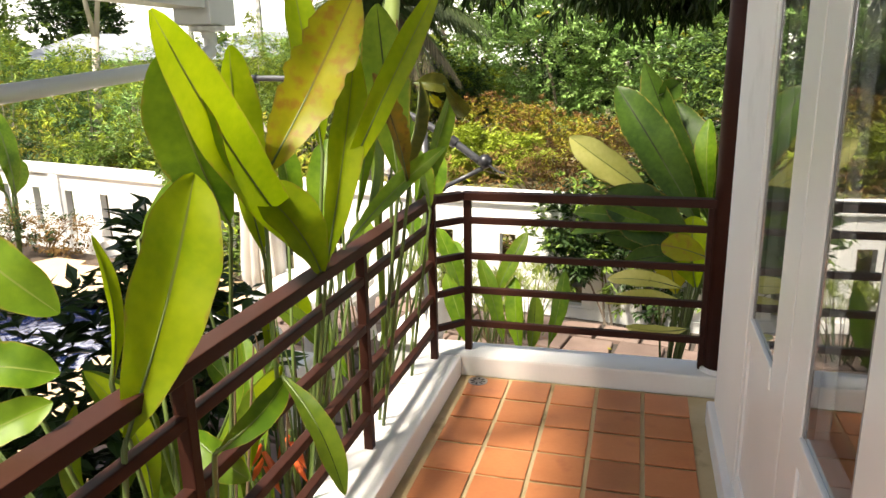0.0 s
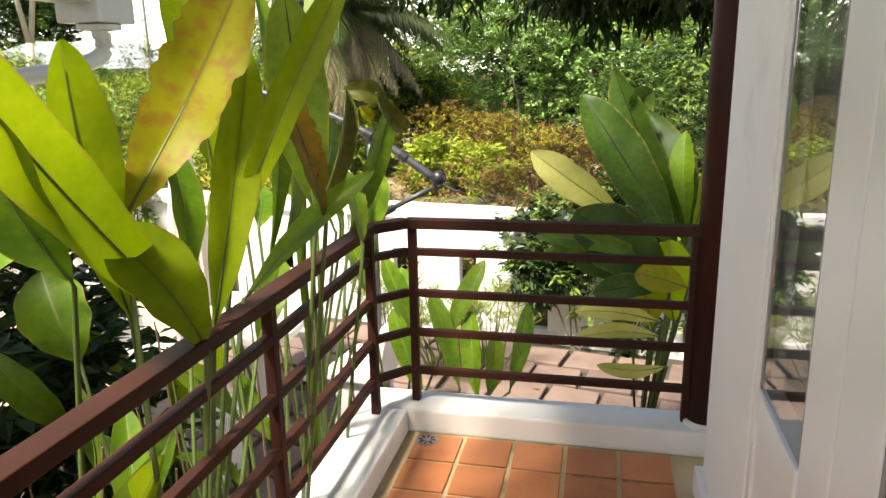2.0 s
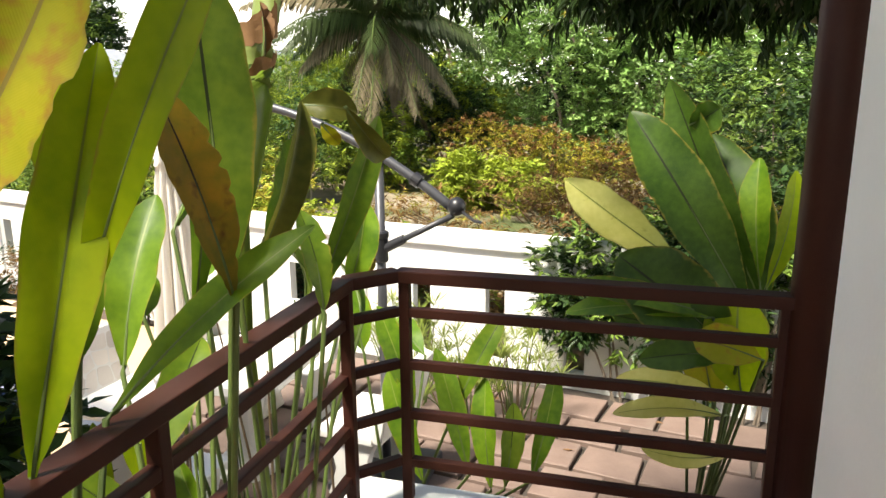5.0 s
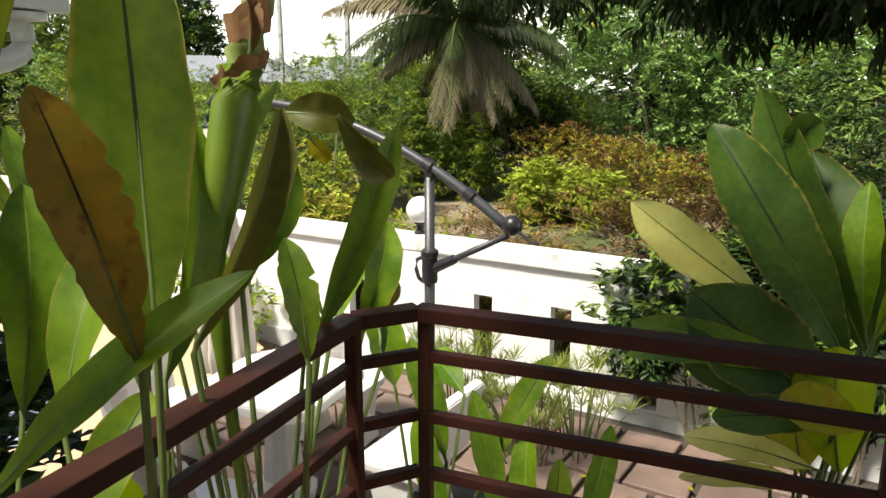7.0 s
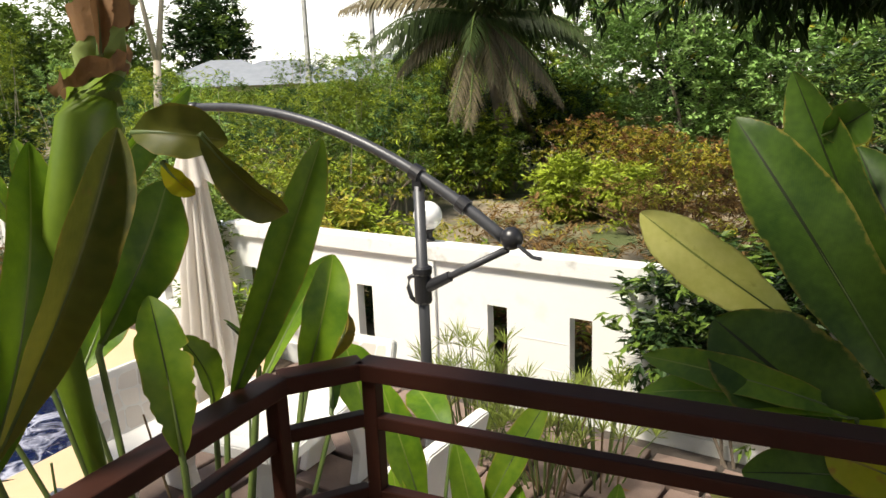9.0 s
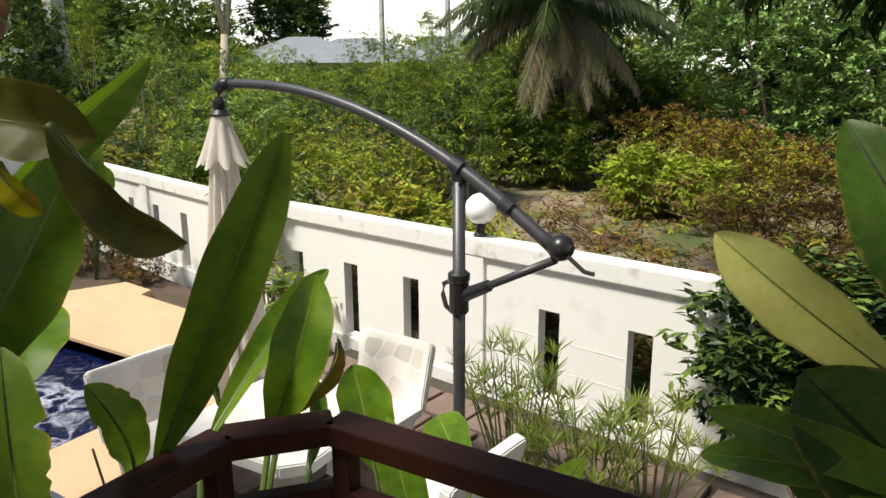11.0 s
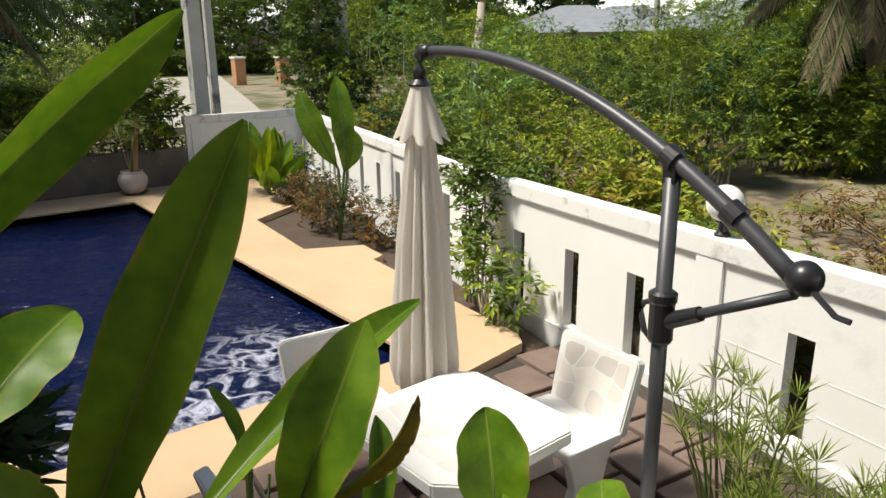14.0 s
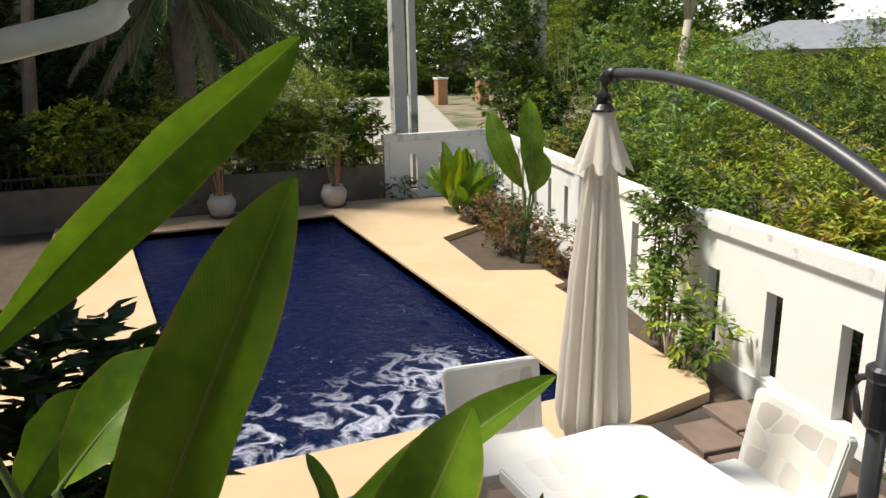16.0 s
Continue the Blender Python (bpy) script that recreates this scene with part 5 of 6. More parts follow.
blade(h5, (-1.317, 3.193, 0.946), (-1.400, 3.379, 1.088), 0.151, (-0.096, 3.098, 1.514), "b_green", root=(-1.450, 3.600, -0.850), turn=-20, bend=0.1)
blade(h5, (-1.471, 3.104, 0.840), (-1.559, 3.217, 0.986), 0.132, (-0.269, 3.350, 1.514), "b_green", root=(-1.450, 3.600, -0.850), turn=10)
blade(h5, (-0.972, 3.628, 0.713), (-1.126, 3.790, 0.866), 0.085, (-0.096, 3.098, 1.514), "b_green", root=(-1.450, 3.600, -0.850), turn=40, fold=0.5)
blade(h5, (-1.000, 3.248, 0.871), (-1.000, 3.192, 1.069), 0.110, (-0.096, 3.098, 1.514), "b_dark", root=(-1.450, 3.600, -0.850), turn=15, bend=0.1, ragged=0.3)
h6 = thing("young_heliconia", "young heliconia clump with short green leaves on the paving", "plant", "", at=pose(-1.120, 4.300, -0.850))
blade(h6, (-1.191, 4.144, 0.371), (-1.309, 4.207, 0.660), 0.203, (-0.215, 3.228, 1.499), "b_green", root=(-1.120, 4.300, -0.850), turn=10, bend=0.04, fold=0.3)
blade(h6, (-0.957, 4.298, 0.318), (-1.206, 4.524, 0.385), 0.174, (-0.096, 3.098, 1.514), "b_green", root=(-1.120, 4.300, -0.850), turn=-10, fold=0.3)
blade(h6, (-0.911, 3.996, 0.191), (-1.073, 4.044, 0.616), 0.140, (0.018, 0.959, 1.538), "b_green", root=(-1.120, 4.300, -0.850), turn=20, bend=0.05, fold=0.3)
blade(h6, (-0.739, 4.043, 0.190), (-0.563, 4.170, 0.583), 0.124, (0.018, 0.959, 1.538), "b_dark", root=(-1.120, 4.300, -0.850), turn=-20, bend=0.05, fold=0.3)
blade(h6, (-0.663, 3.954, -0.033), (-0.827, 4.065, 0.442), 0.124, (0.018, 0.959, 1.538), "b_green", root=(-1.120, 4.300, -0.850), turn=10, bend=0.05, fold=0.3)
blade(h6, (-0.564, 3.945, -0.088), (-0.621, 4.073, 0.332), 0.140, (0.018, 0.959, 1.538), "b_green", root=(-1.120, 4.300, -0.850), turn=-30, bend=0.05, fold=0.3)
blade(h6, (-0.404, 3.993, -0.048), (-0.329, 4.131, 0.366), 0.118, (0.018, 0.959, 1.538), "b_green", root=(-1.120, 4.300, -0.850), turn=20, bend=0.05, fold=0.3)
blade(h6, (-0.841, 3.889, -0.067), (-1.014, 3.976, 0.358), 0.134, (0.018, 0.959, 1.538), "b_green", root=(-1.120, 4.300, -0.850), turn=-15, bend=0.05, fold=0.3)
blade(h6, (-0.508, 3.957, -0.086), (-0.492, 4.059, 0.238), 0.124, (0.018, 0.959, 1.538), "b_dark", root=(-1.120, 4.300, -0.850), turn=25, bend=0.05, fold=0.3)
h7 = thing("banana_plant", "large dark green banana-like plant with one pale yellow leaf", "plant", "", at=pose(0.280, 4.750, -0.850))
blade(h7, (0.121, 4.584, 0.758), (-0.367, 4.570, 1.100), 0.225, (0.025, 1.738, 1.528), "b_pale", root=(0.280, 4.750, -0.850), turn=-10, bend=0.05)
blade(h7, (0.420, 4.505, 0.585), (-0.098, 4.682, 1.400), 0.306, (0.025, 1.738, 1.528), "b_deep", root=(0.280, 4.750, -0.850), turn=10, bend=0.05)
blade(h7, (0.483, 4.607, 0.601), (0.054, 4.738, 1.531), 0.249, (0.025, 1.738, 1.528), "b_deep", root=(0.280, 4.750, -0.850), turn=-25, bend=0.02)
blade(h7, (0.147, 4.679, 1.339), (0.269, 4.676, 1.413), 0.174, (0.025, 1.738, 1.528), "b_deep", root=(0.280, 4.750, -0.850), turn=20, stalk=False)
blade(h7, (0.511, 4.639, 0.550), (0.263, 4.820, 1.295), 0.304, (0.025, 1.738, 1.528), "b_deep", root=(0.280, 4.750, -0.850), turn=20)
blade(h7, (0.480, 4.630, 0.672), (0.445, 4.720, 1.200), 0.164, (0.018, 0.959, 1.538), "b_green", root=(0.280, 4.750, -0.850), turn=-20)
blade(h7, (0.494, 4.524, 0.671), (0.583, 4.596, 1.162), 0.131, (0.018, 0.959, 1.538), "b_lime", root=(0.280, 4.750, -0.850), turn=30)
blade(h7, (0.374, 4.391, 0.411), (-0.116, 4.487, 0.790), 0.406, (0.025, 1.738, 1.528), "b_deep", root=(0.280, 4.750, -0.850), turn=10, bend=0.08)
blade(h7, (0.291, 4.413, 0.562), (-0.325, 4.434, 0.665), 0.136, (0.018, 0.959, 1.538), "b_green", root=(0.280, 4.750, -0.850), turn=20, bend=0.1)
blade(h7, (0.326, 4.496, 0.498), (-0.126, 4.412, 0.532), 0.172, (0.018, 0.959, 1.538), "b_deep", root=(0.280, 4.750, -0.850), turn=-20, bend=0.1)
blade(h7, (0.345, 4.370, 0.142), (-0.101, 4.277, 0.147), 0.120, (0.018, 0.959, 1.538), "b_pale", root=(0.280, 4.750, -0.850), turn=30, bend=0.12)
blade(h7, (0.376, 4.305, -0.000), (0.027, 4.219, 0.012), 0.103, (0.018, 0.959, 1.538), "b_pale", root=(0.280, 4.750, -0.850), turn=-30, bend=0.12)
blade(h7, (0.304, 4.391, 0.187), (0.206, 4.517, 0.540), 0.276, (0.018, 0.959, 1.538), "b_yellow", root=(0.280, 4.750, -0.850), turn=10, bend=0.1)
blade(h7, (0.406, 4.302, 0.261), (0.373, 4.432, 0.659), 0.311, (0.018, 0.959, 1.538), "b_lime", root=(0.280, 4.750, -0.850), turn=-15, bend=0.1)
blade(h7, (0.363, 4.271, 0.461), (-0.008, 4.269, 0.402), 0.165, (0.018, 0.959, 1.538), "b_deep", root=(0.280, 4.750, -0.850), turn=15, bend=0.1)
blade(h7, (0.445, 4.189, 0.476), (0.198, 4.240, 0.527), 0.191, (0.025, 1.738, 1.528), "b_yellow", root=(0.280, 4.750, -0.850), turn=10, bend=0.1)
blade(h7, (0.333, 4.320, 0.245), (-0.099, 4.350, 0.274), 0.137, (0.025, 1.738, 1.528), "b_pale", root=(0.280, 4.750, -0.850), turn=20, bend=0.1)
blade(h7, (0.257, 4.386, 0.566), (-0.339, 4.456, 0.531), 0.154, (0.050, 2.199, 1.533), "b_green", root=(0.280, 4.750, -0.850), turn=30, bend=0.1)
bop = thing("bird_of_paradise", "single-stemmed traveller plant with three broad green leaves", "plant", "", at=pose(-7.950, 7.620, -0.930))
blade(bop, (-8.117, 7.866, -0.093), (-8.267, 7.864, 1.097), 0.350, (-0.215, 3.228, 1.499), "b_green", root=(-7.950, 7.620, -0.930), turn=10, thick=0.022, fold=0.2)
blade(bop, (-8.186, 7.767, -0.033), (-8.486, 7.440, 0.913), 0.379, (-0.215, 3.228, 1.499), "b_green", root=(-7.950, 7.620, -0.930), turn=-20, thick=0.022, fold=0.2)
blade(bop, (-8.132, 7.841, -0.092), (-8.129, 7.994, 0.434), 0.379, (-0.215, 3.228, 1.499), "b_green", root=(-7.950, 7.620, -0.930), turn=25, thick=0.022, fold=0.2)
lily = thing("crinum_lily", "clump of broad strappy green lily leaves in the corner bed", "plant", "", at=pose(-10.800, 8.050, -0.930))
blade(lily, (-10.789, 8.170, -0.680), (-10.741, 8.401, 0.003), 0.223, (-0.215, 3.228, 1.499), "b_lime", root=(-10.800, 8.050, -0.930), turn=8.313603087695554, bend=0.12, thick=0.01)
blade(lily, (-10.906, 7.965, -0.680), (-11.105, 7.911, 0.307), 0.224, (-0.215, 3.228, 1.499), "b_green", root=(-10.800, 8.050, -0.930), turn=26.997526567716804, bend=0.12, thick=0.01)
blade(lily, (-10.809, 8.170, -0.680), (-10.832, 8.301, 0.046), 0.224, (-0.215, 3.228, 1.499), "b_green", root=(-10.800, 8.050, -0.930), turn=-2.378919398204161, bend=0.12, thick=0.01)
blade(lily, (-10.723, 7.947, -0.680), (-10.427, 7.767, -0.029), 0.217, (-0.215, 3.228, 1.499), "b_lime", root=(-10.800, 8.050, -0.930), turn=-27.950686078118085, bend=0.12, thick=0.01)
blade(lily, (-10.900, 7.960, -0.680), (-11.467, 7.708, -0.220), 0.227, (-0.215, 3.228, 1.499), "b_green", root=(-10.800, 8.050, -0.930), turn=19.30014849611922, bend=0.12, thick=0.01)
blade(lily, (-10.871, 7.944, -0.680), (-11.005, 7.878, 0.197), 0.223, (-0.215, 3.228, 1.499), "b_green", root=(-10.800, 8.050, -0.930), turn=7.287966634505409, bend=0.12, thick=0.01)
blade(lily, (-10.847, 8.164, -0.680), (-10.929, 8.226, 0.202), 0.224, (-0.215, 3.228, 1.499), "b_lime", root=(-10.800, 8.050, -0.930), turn=-2.1800729067626534, bend=0.12, thick=0.01)
blade(lily, (-10.830, 7.932, -0.680), (-11.000, 7.598, -0.293), 0.222, (-0.215, 3.228, 1.499), "b_green", root=(-10.800, 8.050, -0.930), turn=33.68789340670996, bend=0.12, thick=0.01)
blade(lily, (-10.918, 8.124, -0.680), (-11.556, 8.317, -0.156), 0.231, (-0.215, 3.228, 1.499), "b_green", root=(-10.800, 8.050, -0.930), turn=34.84693773636168, bend=0.12, thick=0.01)
blade(lily, (-10.692, 7.967, -0.680), (-10.472, 7.907, 0.274), 0.217, (-0.215, 3.228, 1.499), "b_lime", root=(-10.800, 8.050, -0.930), turn=-22.641044701349013, bend=0.12, thick=0.01)
blade(lily, (-10.654, 8.024, -0.680), (-10.120, 7.981, -0.002), 0.215, (-0.215, 3.228, 1.499), "b_green", root=(-10.800, 8.050, -0.930), turn=-15.91790412595957, bend=0.12, thick=0.01)
blade(lily, (-10.950, 8.045, -0.680), (-11.460, 8.037, 0.090), 0.229, (-0.215, 3.228, 1.499), "b_green", root=(-10.800, 8.050, -0.930), turn=6.805928592429076, bend=0.12, thick=0.01)
blade(lily, (-10.930, 7.990, -0.680), (-11.691, 7.814, -0.297), 0.230, (-0.215, 3.228, 1.499), "b_lime", root=(-10.800, 8.050, -0.930), turn=34.315648096001354, bend=0.12, thick=0.01)
blade(lily, (-10.707, 7.956, -0.680), (-10.125, 7.659, -0.345), 0.214, (-0.215, 3.228, 1.499), "b_green", root=(-10.800, 8.050, -0.930), turn=-26.95203024231442, bend=0.12, thick=0.01)
blade(lily, (-10.704, 7.958, -0.680), (-10.114, 7.674, -0.416), 0.214, (-0.215, 3.228, 1.499), "b_green", root=(-10.800, 8.050, -0.930), turn=5.528600277945877, bend=0.12, thick=0.01)
blade(lily, (-10.834, 7.933, -0.680), (-10.922, 7.813, 0.092), 0.222, (-0.215, 3.228, 1.499), "b_lime", root=(-10.800, 8.050, -0.930), turn=5.88258818810278, bend=0.12, thick=0.01)
blade(lily, (-10.833, 8.167, -0.680), (-10.893, 8.241, 0.183), 0.224, (-0.215, 3.228, 1.499), "b_green", root=(-10.800, 8.050, -0.930), turn=39.1844811937265, bend=0.12, thick=0.01)
blade(lily, (-10.673, 8.113, -0.680), (-9.987, 8.280, -0.145), 0.215, (-0.215, 3.228, 1.499), "b_green", root=(-10.800, 8.050, -0.930), turn=-27.938770043775236, bend=0.12, thick=0.01)
blade(lily, (-10.841, 8.165, -0.680), (-11.054, 8.459, -0.277), 0.227, (-0.215, 3.228, 1.499), "b_lime", root=(-10.800, 8.050, -0.930), turn=-36.464795109636526, bend=0.12, thick=0.01)
blade(lily, (-10.913, 7.971, -0.680), (-11.114, 7.925, 0.214), 0.224, (-0.215, 3.228, 1.499), "b_green", root=(-10.800, 8.050, -0.930), turn=-13.523668318479398, bend=0.12, thick=0.01)
blade(lily, (-10.690, 7.968, -0.680), (-10.006, 7.713, -0.276), 0.213, (-0.215, 3.228, 1.499), "b_green", root=(-10.800, 8.050, -0.930), turn=39.88071563006213, bend=0.12, thick=0.01)
blade(lily, (-10.855, 8.162, -0.680), (-10.961, 8.236, 0.213), 0.225, (-0.215, 3.228, 1.499), "b_lime", root=(-10.800, 8.050, -0.930), turn=-37.489779025974585, bend=0.12, thick=0.01)
blade(lily, (-10.751, 8.163, -0.680), (-10.580, 8.341, 0.018), 0.221, (-0.215, 3.228, 1.499), "b_green", root=(-10.800, 8.050, -0.930), turn=-27.50408071891482, bend=0.12, thick=0.01)
blade(lily, (-10.655, 8.082, -0.680), (-9.830, 8.170, -0.147), 0.213, (-0.215, 3.228, 1.499), "b_green", root=(-10.800, 8.050, -0.930), turn=36.6927541126764, bend=0.12, thick=0.01)
blade(lily, (-10.681, 7.977, -0.680), (-10.279, 7.869, 0.070), 0.215, (-0.215, 3.228, 1.499), "b_lime", root=(-10.800, 8.050, -0.930), turn=1.6058387674051104, bend=0.12, thick=0.01)
blade(lily, (-10.893, 7.956, -0.680), (-11.303, 7.761, -0.077), 0.226, (-0.215, 3.228, 1.499), "b_green", root=(-10.800, 8.050, -0.930), turn=9.610090835620959, bend=0.12, thick=0.01)

# red flower bracts low among the heliconia stems
for x, y, z in ((-1.25, 2.2, 0.12), (-1.2, 2.32, 0.1)):
    fl = thing("heliconia_flower", "drooping red and orange heliconia flower", "flower", "heliconia flowers", at=pose(x, y, G))
    part("stalk", tube(bm_new(), [(0, 0, 0), (0.02, 0, 0.6), (0, 0, z - G + 0.1)], 0.006, 6), M["stem"], fl)
    for i in range(4):
        s = 1 if i % 2 else -1
        part("bract", tube(bm_new(), [(0, 0, z - G + 0.08 - 0.03 * i), (0.035 * s, 0, z - G + 0.02 - 0.03 * i), (0.06 * s, 0, z - G - 0.03 - 0.03 * i)], [0.008, 0.015, 0.002], 6), M["bract"], fl)

# lower leaves that fill the bed
rg = random.Random(8)
low = thing("heliconia", "low dense heliconia growth with short mixed green leaves", "plant", "heliconias along the railing", at=pose(-1.4, 2.3, G))
for i in range(34):
    x, y = rg.uniform(-1.95, -1.2), rg.uniform(1.0, 3.3)
    b = Vector((x, y, rg.uniform(-0.45, 0.35)))
    a, l = rg.uniform(0, 6.28), rg.uniform(0.32, 0.6)
    lean = rg.uniform(0.2, 0.9)
    tip = b + Vector((math.cos(a) * lean, math.sin(a) * lean, 1.0)).normalized() * l
    if tip.x > -1.08:
        tip.x = -1.1
    blade(low, b, tip, rg.uniform(0.1, 0.16), (rg.uniform(-0.5, 0.4), rg.uniform(0, 2), rg.uniform(1.2, 2.5)), rg.choice(("b_green", "b_green", "b_lime", "b_dark")), root=(x, y, G - 0.05), turn=rg.uniform(-45, 45), bend=rg.uniform(0.02, 0.2), fold=rg.uniform(0.15, 0.5), seed=i)

# thin bare stems crowding the bed along the railing
rg = random.Random(21)
for i in range(46):
    x, y = rg.uniform(-1.5, -1.06), rg.uniform(1.2, 3.7)
    h = rg.uniform(0.7, 1.7)
    st = thing("heliconia_shoot", "thin upright heliconia shoot in the planting bed", "plant", "bare heliconia stems", at=pose(x, y, G - 0.05))
    dx, dy = rg.uniform(-0.18, 0.18), rg.uniform(-0.18, 0.18)
    part("stalk", tube(bm_new(), [(0, 0, 0), (dx * 0.4, dy * 0.4, h * 0.5), (dx, dy, h)], [0.007, 0.006, 0.003], 6), M["stem"] if i % 2 else M["drystem"], st)


def papyrus(x, y, seed, n, h):
    rg = random.Random(seed)
    th = thing("umbrella_sedge", "umbrella sedge with thin stems and radiating leaves", "plant", "umbrella sedges by the wall", at=pose(x, y, G - 0.02))
    for i in range(n):
        a, r = rg.uniform(0, 6.28), rg.uniform(0.02, 0.16)
        hh = h * rg.uniform(0.55, 1.1)
        lean = rg.uniform(0.03, 0.26)
        p0 = Vector((r * math.cos(a), r * math.sin(a), 0))
        p1 = p0 + Vector((lean * math.cos(a), lean * math.sin(a), hh))
        s = part("stem", tube(bm_new(), [p0, p0.lerp(p1, 0.6) + Vector((0, 0, 0.04)), p1], [0.006, 0.005, 0.003], 5), M["stem"] if i % 4 else M["drystem"], th)
        v, f = [], []
        for k in range(20):
            q = k * 6.283 / 20 + rg.uniform(-0.15, 0.15)
            d = Vector((math.cos(q), math.sin(q), rg.uniform(0.4, 2.4))).normalized()
            l = rg.uniform(0.09, 0.19)
            w = d.cross(Vector((0, 0, 1))).normalized() * 0.0038
            b = len(v)
            v += [p1, p1 + d * l * 0.5 + w, p1 + d * l + Vector((0, 0, -0.015)), p1 + d * l * 0.5 - w]
            f += [(b, b + 1, b + 2), (b, b + 2, b + 3)]
        leafy("leaf_whorl", (v, f), M["l_papyrus"], s)


papyrus(-1.66, 6.15, 1, 36, 0.66)
papyrus(-1.15, 5.95, 2, 36, 0.6)
papyrus(-0.85, 6.15, 6, 26, 0.55)

potted(-12.4, 4.49, 3, 0.75)
potted(-12.4, 6.37, 4, 0.8)

# ---- shrubs inside the garden ----
bush("dark_shrub", "dense dark glossy-leaved shrub beside the pool path", "shrub", [(-2.3, 2.45, 0.05, 0.5, 0.6, 0.6), (-2.6, 2.0, -0.1, 0.5, 0.6, 0.55)], 3200, 0.13, 0.055, "l_dark", -0.9, 31, stems=8)
bush("dark_shrub", "dense dark glossy-leaved shrub beside the pool path", "shrub", [(-3.0, 1.3, 0.0, 0.7, 0.7, 0.7)], 2600, 0.13, 0.055, "l_dark", -0.9, 32, stems=8)
bush("dark_shrub", "dense dark glossy-leaved shrub beside the pool path", "shrub", [(-2.3, 3.14, 0.42, 0.3, 0.24, 0.4), (-2.05, 2.95, 0.1, 0.35, 0.28, 0.5)], 1200, 0.15, 0.06, "l_dark", -0.9, 38, stems=9)
bush("wall_creeper", "dark green creeper hanging over the white wall", "climbing plant", [(-0.45, 6.72, -0.05, 0.42, 0.2, 0.6), (0.25, 6.62, -0.05, 0.5, 0.22, 0.75), (1.1, 6.5, 0.0, 0.6, 0.25, 0.8)], 15000, 0.09, 0.034, "l_dark", G, 33, second=("l_green", 0.3), stems=9, rad=0.012)
bush("frangipani_shrub", "low frangipani shrub with pale crooked stems by the wall", "shrub", [(-4.75, 7.2, -0.4, 0.4, 0.16, 0.3), (-4.3, 7.12, -0.5, 0.3, 0.14, 0.25)], 900, 0.11, 0.035, "l_green", -0.95, 34, second=("l_lime", 0.35), stems=10, bark="palebark", rad=0.014)
bush("sapling", "slender sapling grown against the end of the wall", "shrub", [(-4.95, 7.38, 0.15, 0.26, 0.16, 0.5), (-5.25, 7.45, 0.35, 0.3, 0.2, 0.3)], 1500, 0.09, 0.035, "l_green", -0.95, 35, stems=5, rad=0.016)
bush("dry_shrub", "low brown twiggy shrub in the bed", "shrub", [(-8.4, 7.75, -0.6, 0.85, 0.32, 0.36), (-7.35, 7.85, -0.6, 0.5, 0.25, 0.36), (-9.7, 8.2, -0.65, 0.6, 0.4, 0.34)], 6500, 0.075, 0.022, "l_brown", -0.95, 36, second=("l_dark", 0.25), stems=26, bark="drystem", rad=0.01)
bush("corner_shrub", "low green shrub at the foot of the corner wall", "shrub", [(-12.2, 8.8, -0.6, 0.5, 0.5, 0.35), (-11.6, 8.9, -0.6, 0.5, 0.4, 0.35), (-12.6, 7.7, -0.7, 0.2, 0.5, 0.25)], 1800, 0.09, 0.03, "l_dark", -0.95, 37, second=("l_lime", 0.2), stems=10, bark="drystem", rad=0.01)

# ---- back fence with its hedge ----
fence = thing("fence", "black metal bar fence on the low back wall", "fence", kind="structure")
for z in (-0.1, 0.28):
    part("fence_rail", boxed(-13.04, -13.01, -3.0, 7.4, z, z + 0.035), M["plastic"], fence)
for i in range(70):
    part("fence_bar", boxed(-13.033, -13.017, 7.3 - 0.15 * i, 7.316 - 0.15 * i, -0.25, 0.38), M["plastic"], fence)
# from the fifth plant on, darker leaf colour stands in for tree shade
for i, y in enumerate((6.7, 5.3, 3.9, 2.5, 1.1, -0.4, -2.0)):
    bush("hedge_plant", "leafy flowering hedge plant growing through the fence", "hedge", [(-13.2, y, 0.36, 0.55, 0.9, 0.55), (-13.35, y + 0.2, -0.4, 0.3, 0.7, 0.5)], 5200, 0.14, 0.055, "l_green" if i < 4 else "l_dark", -1.2, 40 + i, second=("l_lime", 0.45 if i < 4 else 0.1), group="hedge on the back fence", stems=5)

# ---- overgrown plot behind the wall ----
GZ = -0.62
bush("flowering_bush", "large green bush dotted with small yellow flowers", "bush", [(-2.5, 18.6, 1.5, 2.4, 1.8, 2.7), (-0.2, 18.0, 1.5, 2.4, 1.8, 2.9), (-4.2, 19.2, 0.6, 1.4, 1.4, 1.7), (2.0, 17.5, 1.2, 2.2, 1.8, 2.9)], 62000, 0.14, 0.055, "l_bright", GZ, 51, second=("l_yellow", 0.03, "small yellow flowers"), stems=10, rad=0.05)
bush("duranta_bush", "yellow-leaved duranta bush with brown twigs", "bush", [(-2.9, 15.0, 0.15, 1.3, 0.9, 0.8), (-1.7, 14.6, 0.05, 1.2, 0.9, 0.7), (-0.6, 14.4, -0.1, 1.0, 0.8, 0.6)], 16000, 0.075, 0.03, "l_yellow", GZ, 52, second=("l_rust", 0.35, "rust-brown twig tips"), stems=18, bark="drystem", rad=0.02)
bush("dry_scrub", "tangled brown dry scrub on sandy ground", "scrub", [(-2.2, 12.6, -0.35, 1.4, 0.8, 0.4), (-0.6, 12.0, -0.3, 1.3, 0.9, 0.5), (0.9, 11.3, -0.2, 1.2, 0.9, 0.6)], 6500, 0.11, 0.022, "l_brown", GZ, 53, second=("l_lime", 0.25), stems=36, bark="drystem", rad=0.012, shell=0.3)
